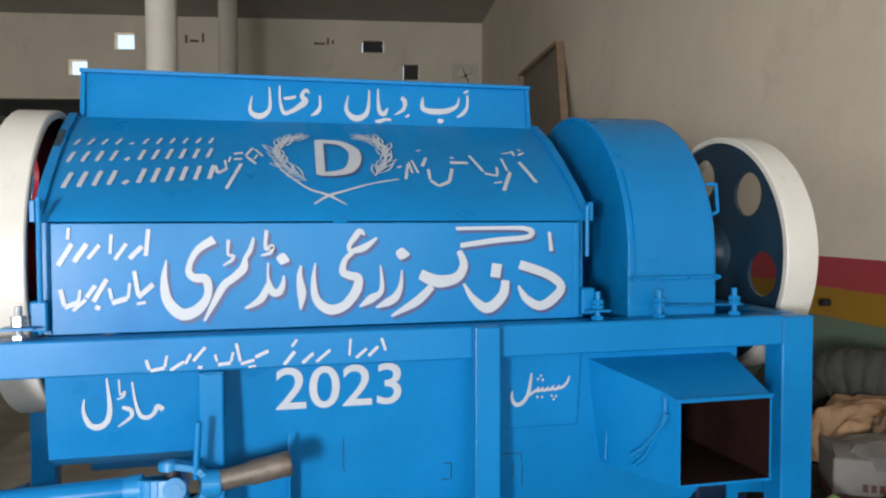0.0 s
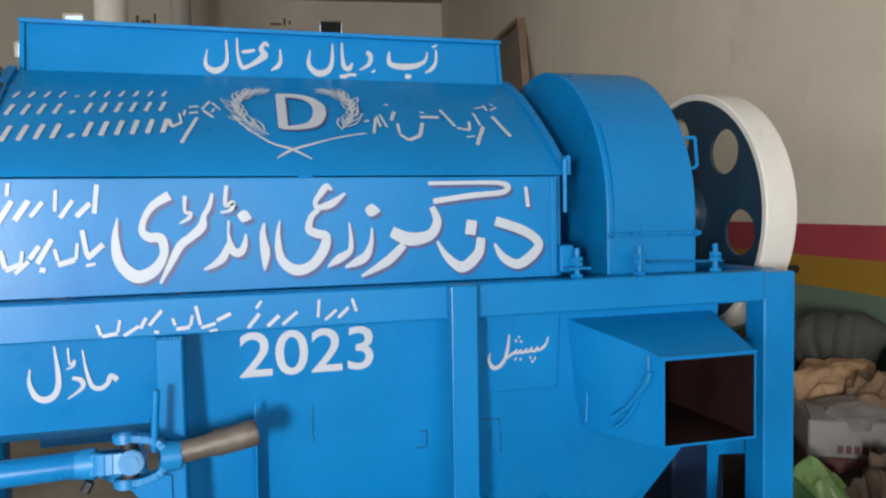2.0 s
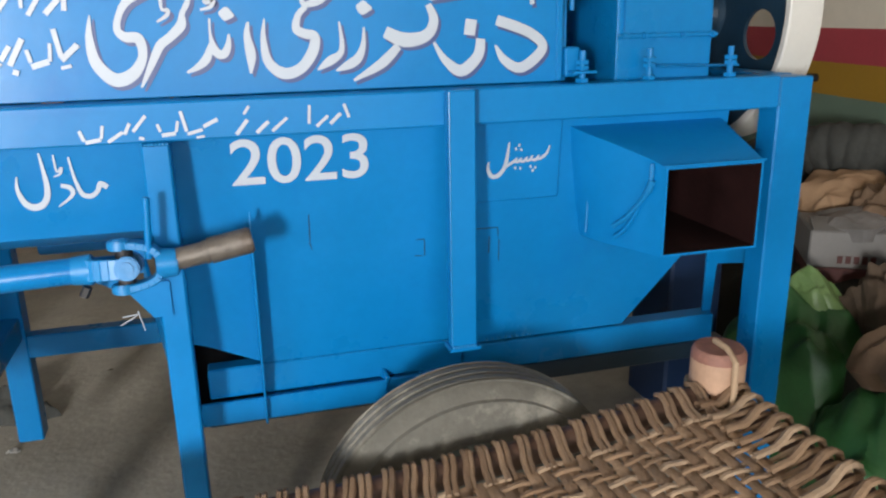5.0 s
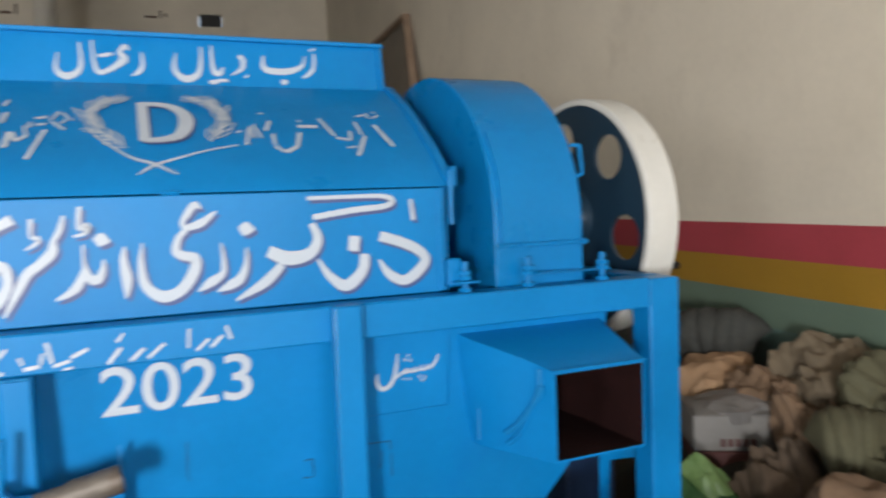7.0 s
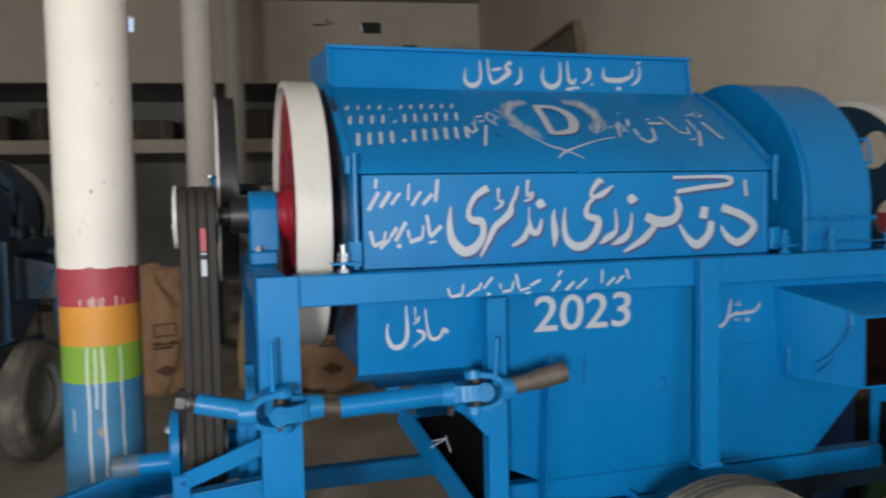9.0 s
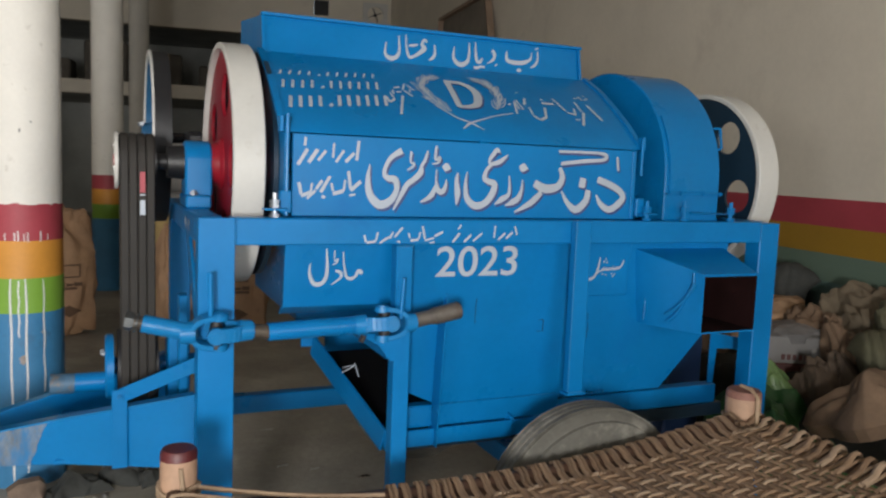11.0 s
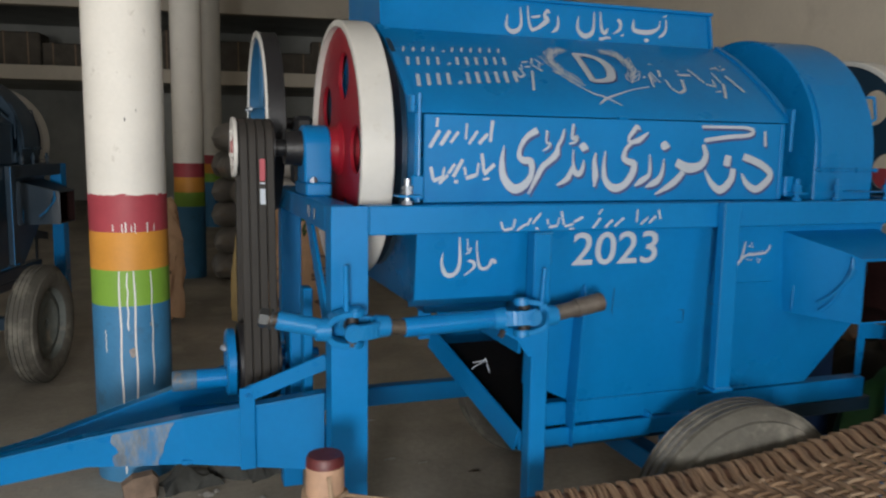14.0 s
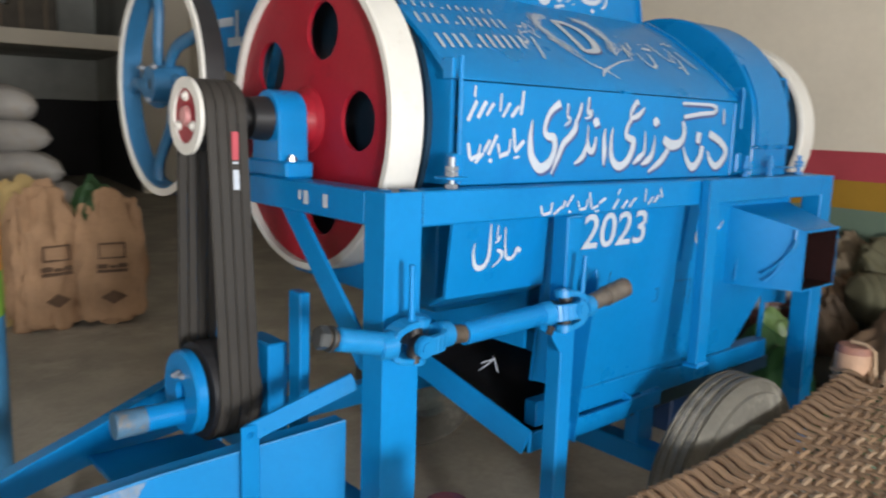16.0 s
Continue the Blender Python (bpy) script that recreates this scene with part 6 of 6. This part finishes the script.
paper("crumpled_paper_bag", pose(2.20, 1.12, 0.58, -10, -10, 60), (0.44, 0.40, 0.24), MIDKRAFT, "crumpled brown paper bag behind the post", "bag", 36)
paper("sack_cloth", pose(2.42, 0.02, 0.80, -20, -28, 15), (0.56, 0.50, 0.26), OLIVECLOTH, "pale olive sackcloth thrown over the heap", "cloth", 17, depth=0.28)
paper("sack_cloth", pose(2.20, -0.34, 0.58, -24, -30, -10), (0.70, 0.62, 0.34), OLIVECLOTH, "olive sackcloth hanging down the heap", "cloth", 19, depth=0.26)
ribbed_sack(pose(2.12, -0.02, 0.72, 0, 4, -42), 0.27, 0.145, OLIVECLOTH, "olive ribbed sack sagging in the heap", 13)
paper("paper_sheet", pose(1.83, -0.27, 0.585, -14, -12, -14), (0.62, 0.46, 0.20), MIDKRAFT, "wide crumpled sheet of brown paper on the heap", "paper", 27, depth=0.22)
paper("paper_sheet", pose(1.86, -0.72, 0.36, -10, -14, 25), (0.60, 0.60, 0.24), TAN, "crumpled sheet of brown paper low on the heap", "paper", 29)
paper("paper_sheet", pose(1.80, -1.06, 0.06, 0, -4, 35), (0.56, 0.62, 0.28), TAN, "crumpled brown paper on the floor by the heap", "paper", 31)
paper("wrapping_paper", pose(1.98, 0.16, 0.55, -16, -12, 10), (0.34, 0.30, 0.18), KRAFTSHADE, "crumpled wrapping paper on the heap, darkened as shade", "paper", 41, depth=0.35)
paper("green_tarpaulin", pose(1.74, 0.30, 0.0, 0, -6, 10), (0.46, 0.66, 0.70), GREENFILM, "crumpled green plastic sheet behind the post", "tarpaulin", 18, dome=0.85, depth=0.10, sharp=22)
paper("green_tarpaulin", pose(1.66, -0.16, 0.0, 0, -6, -20), (0.50, 0.70, 0.50), GREENFILM, "crumpled green plastic sheet on the floor", "tarpaulin", 28, dome=0.85, depth=0.12, sharp=22)
# lit crown of the green sheet, its light painted in as lime
LITGREEN = material("lit_green_plastic", (0.15, 0.25, 0.088), 0.45, var=0.25, scale=9, bump=0.25, bump_scale=14)
paper("lit_sheet_crown", pose(1.785, 0.30, 0.49, -14, -10, 20), (0.15, 0.22, 0.17), LITGREEN, "lit crown of the green plastic sheet, painted lighter lime", "bag", 63, dome=0.9, depth=0.14, sharp=22)
paper("printed_sack", pose(2.125, 0.545, 0.745, -4, -6, -30), (0.33, 0.30, 0.055), GREYPLASTIC, "dusty white plastic sack crumpled on the carton", "sack", 44, dome=0.8, depth=0.18, sharp=18)
carton = thing("carton", "dusty white carton with a red printed base", "box", HEAP, pose(2.112, 0.555, 0.42, 0, 0, -30))
part("carton_body", box(-0.16, 0.16, -0.15, 0.15, 0.18, 0.32, 0.006), CARTON, carton)
part("carton_base", box(-0.161, 0.161, -0.151, 0.151, 0.0, 0.179, 0.006), CARTRED, carton)
part("carton_flap", prism([(-0.15, 0.321), (-0.04, 0.35), (-0.02, 0.345), (-0.13, 0.316)], -0.15, 0.15, "x", 0.0), CARTON, carton)
for k in range(5):
    part("carton_print", box(-0.06 + 0.028 * k, -0.042 + 0.028 * k, -0.1535, -0.150, 0.20, 0.228, 0), CARTRED, carton, "small red printed bar", smooth=None)
ob = link("navy_box", box(1.40, 1.62, 0.62, 0.90, 0.0, 0.92, 0.01), BLUEBOX, 30)
tagged(ob, "navy blue painted metal box behind the machine", "box")

# small knob on the side wall
x, y, _ = BM @ Vector((WALL_R - 0.002, 1.90, 0))
knob = link("wall_hook", rod((0, 0, 0), (-0.05, 0, 0.0), 0.02, 12), GREASE, 30)
knob.matrix_world = pose(x, y, 1.195, 0, 0, YAW)
tagged(knob, "small dark iron hook fixed to the side wall", "hook")

# ---- high on the back wall ----
for k, (x0, x1, z0, z1) in enumerate(WIN[2:]):
    sh = thing("window_shutter", "dark shutter closing a small wall opening", "shutter", "small shutters")
    sh["kind"] = "structure"
    p = box(x0 + 0.010, x1 - 0.010, WALL_B + 0.03, WALL_B + 0.07, z0 + 0.010, z1 - 0.008, 0.004)
    p.transform(BM)
    part("shutter_leaf", p, GREASE, sh)
fanbox = thing("exhaust_fan", "white square exhaust fan high on the back wall", "fan")
p = pierced([(1.90, 4.42), (2.42, 4.42), (2.42, 4.86), (1.90, 4.86)], [(2.16, 4.62, 0.17, 0.17)], 0.05, Matrix.Translation((0, WALL_B - 0.004, 0)) @ pose(0, 0, 0, 90, 0, 0))
p.transform(BM)
part("fan_frame", p, WHITE, fanbox)
for k in range(4):
    p = bar((2.16, WALL_B - 0.02, 4.62), (2.16 + 0.15 * math.cos(k * math.pi / 2 + 0.4), WALL_B - 0.02, 4.62 + 0.15 * math.sin(k * math.pi / 2 + 0.4)), 0.07, 0.006, 0)
    p.transform(BM)
    part("fan_blade", p, GREASE, fanbox)
p = lathe([(WALL_B - 0.03, 0.0), (WALL_B - 0.03, 0.03), (WALL_B - 0.006, 0.03), (WALL_B - 0.006, 0.0)], (2.16, 0, 4.62), "y", 16, closed=False)
p.transform(BM)
part("fan_hub", p, GREASE, fanbox)
for nm, rects in (("wall_writing", ((-3.45, -3.40, 5.18, 5.34), (-3.36, -3.18, 5.20, 5.25), (-3.12, -3.08, 5.20, 5.38))), ("wall_writing", ((-0.92, -0.70, 5.20, 5.24), (-0.66, -0.62, 5.20, 5.34), (-0.56, -0.52, 5.22, 5.30)))):
    b = bmesh.new()
    for x0, x1, z0, z1 in rects:
        box(x0, x1, WALL_B - 0.004, WALL_B, z0, z1, 0, b)
    built(nm, b, INK)

# board leaning on the side wall
board = thing("timber_frame", "brown timber frame with a dull board leaning on the wall", "frame")
P = [BM @ Vector(p) for p in ((2.46, 7.5, 3.82), (2.30, 6.2, 2.75), (2.05, 4.9, 0.0), (2.46, 9.8, 3.85), (2.10, 9.0, 0.0))]
part("timber", bar(P[0], P[2], 0.09, 0.05), TIMBER, board)
part("timber", bar(P[0], P[3], 0.09, 0.05), TIMBER, board)
part("timber", bar(P[3], P[4], 0.09, 0.05), TIMBER, board)
b = bmesh.new()
b.faces.new([b.verts.new(p + Vector((0.03, 0, 0))) for p in (P[0], P[2], P[4], P[3])])
bmesh.ops.solidify(b, geom=b.faces[:], thickness=0.02)
part("board", b, material("dull_grey_board", (0.50, 0.45, 0.38), 0.85, var=0.15, scale=3, bump=0.1), board)

# ---- rear store ----
rng = random.Random(12)
for k in range(9):
    x = -8.4 + k * 1.05 + rng.uniform(-0.15, 0.15)
    w, h, d = rng.uniform(0.7, 1.0), rng.uniform(0.45, 0.95), rng.uniform(0.5, 0.8)
    cr = thing("bale", "dark brown bale stored on the loft", "bale", "bales on the loft")
    b = box(x - w / 2, x + w / 2, WALL_B + 0.7, WALL_B + 0.7 + d, 2.90, 2.90 + h, 0.03)
    b.transform(BM)
    part("bale_body", b, DARKWOOD, cr)
    b = bmesh.new()
    for q in (-0.25, 0.25):
        box(x + q * w - 0.015, x + q * w + 0.015, WALL_B + 0.695, WALL_B + 0.705 + d, 2.902, 2.905 + h, 0, b)
    b.transform(BM)
    part("bale_band", b, TIMBER, cr)

# ---- small litter on the floor ----
rng = random.Random(21)
b = box(-0.07, 0.07, -0.05, 0.05, 0, 0.11, 0.025)
for v in b.verts:
    v.co += Vector((rng.uniform(-1, 1), rng.uniform(-1, 1), 0)) * 0.012
ob = link("brick_bat", b, BRICK, 30)
ob.matrix_world = pose(-1.50, 1.26, 0, 0, 0, 15)
tagged(ob, "dusty broken brick lying by the column foot", "brick")
for x, y, sx, sy, h, rz, sd in ((-1.30, 1.34, 0.26, 0.14, 0.10, 10, 41), (-1.12, 1.42, 0.22, 0.14, 0.13, -25, 42), (-0.98, 1.36, 0.16, 0.10, 0.08, 30, 43)):
    crumple("dark_rag", pose(x, y, 0.0, 0, 0, rz), (sx, sy, h), GREYBAG, "dark crumpled rag lying on the floor by the column", "rag", sd, 6, 0.5, "rags by the column")
SCRAP = material("pale_scrap_paper", (0.55, 0.54, 0.52), 0.8, var=0.3, scale=30, bump=0.2)
for k, (x, y, sx, sy, h) in enumerate(((-1.235, 1.205, 0.070, 0.040, 0.022), (-1.195, 1.235, 0.035, 0.022, 0.015), (-1.012, 1.097, 0.050, 0.026, 0.016), (-1.675, 1.285, 0.042, 0.020, 0.012), (-0.370, 1.355, 0.060, 0.018, 0.008), (-0.225, 1.27, 0.050, 0.014, 0.006), (-0.34, 1.91, 0.075, 0.014, 0.006), (-0.02, 1.10, 0.060, 0.012, 0.006), (0.30, 1.70, 0.045, 0.020, 0.010), (-0.62, 2.45, 0.050, 0.020, 0.010), (-1.45, 0.72, 0.022, 0.014, 0.006), (-0.75, 1.75, 0.026, 0.014, 0.006))):
    b = bmesh.new()
    n = 5
    g = [[b.verts.new((sx * (i / (n - 1) - 0.5) + rng.uniform(-0.2, 0.2) * sx / n, sy * (j / (n - 1) - 0.5) + rng.uniform(-0.2, 0.2) * sy / n, h * rng.uniform(0.1, 1.0) * (0.4 if i in (0, n - 1) or j in (0, n - 1) else 1))) for j in range(n)] for i in range(n)]
    for i in range(n - 1):
        for j in range(n - 1):
            if (i, j) not in ((0, 0), (n - 2, n - 2)):
                b.faces.new((g[i][j], g[i + 1][j], g[i + 1][j + 1], g[i][j + 1]))
    bmesh.ops.solidify(b, geom=b.faces[:], thickness=0.0015)
    ob = link("paper_scrap", b, SCRAP if k % 4 != 3 else TAN, 30)
    ob.matrix_world = pose(x, y, 0.001, 0, 0, rng.uniform(-30, 30))
    tagged(ob, "small crumpled pale scrap of paper on the floor", "scrap", "paper scraps on the floor")

# paint drips down the near column
DRIP = material("runny_white_paint", (0.76, 0.77, 0.76), 0.35, var=0.05, bump=0.05)
cx, cy, _ = BM @ Vector((-1.74, 1.39, 0))
for ang, z0, z1, w in ((-97, 1.172, 1.136, 0.004), (-92, 1.180, 1.134, 0.005), (-84, 1.168, 1.136, 0.004), (-79, 1.176, 1.130, 0.004), (-61, 1.178, 1.132, 0.005), (-50, 1.168, 1.138, 0.004), (-110, 1.170, 1.138, 0.004), (-104, 0.966, 0.04, 0.0085), (-93, 0.96, 0.70, 0.006), (-83, 0.966, 0.07, 0.008), (-58, 0.96, 0.44, 0.0065), (-128, 0.70, 0.60, 0.005)):
    drip = bmesh.new()
    k = 14
    rows = []
    for q in range(k + 1):
        z = z0 + (z1 - z0) * q / k
        a = radians(ang) + 0.012 * math.sin(q * 1.3 + ang)
        hw = w / 2 / 0.168 * (1.25 if q == k - 1 else 0.6 if q in (0, k) else 1)
        rows.append([drip.verts.new((0.1692 * math.cos(a + s * hw), 0.1692 * math.sin(a + s * hw), z)) for s in (-1, 1)])
    for A, B in zip(rows, rows[1:]):
        drip.faces.new((A[0], A[1], B[1], B[0]))
    part("paint_drip", drip, DRIP, col_a, "runny white paint drip", smooth=None)
jag = bmesh.new()
for q in range(72):
    a0, a1 = 2 * math.pi * q / 72, 2 * math.pi * (q + 1) / 72
    h = 0.004 + 0.016 * abs(noise.noise(Vector((q * 0.45, 1.3, 0))))
    vs = [jag.verts.new((0.1678 * math.cos(a), 0.1678 * math.sin(a), z)) for a, z in ((a0, 1.285), (a1, 1.285), (a1, 1.29 + h), (a0, 1.29 + h))]
    jag.faces.new(vs)
part("ragged_edge", jag, BAND_R, col_a, smooth=None)

SCUFF = material("chipped_column_plaster", (0.36, 0.32, 0.30), 0.9, var=0.3, scale=30, bump=0.3)
for ang, z, w, h in ((-88, 0.60, 0.030, 0.045), (-60, 0.72, 0.012, 0.016), (-118, 0.34, 0.020, 0.014), (-72, 0.30, 0.016, 0.024), (-88, 1.62, 0.005, 0.018), (-72, 1.66, 0.004, 0.013)):
    b = bmesh.new()
    vs = []
    for k in range(9):
        t = 2 * math.pi * k / 9
        r = 1 + 0.4 * noise.noise(Vector((k * 1.7, z * 9, 0)))
        aa = radians(ang) + w / 2 / 0.168 * r * math.cos(t)
        vs.append(b.verts.new((0.1690 * math.cos(aa), 0.1690 * math.sin(aa), z + h / 2 * r * math.sin(t))))
    b.faces.new(vs)
    part("chip", b, SCUFF if z < 1 else GREASE, col_a, smooth=None)
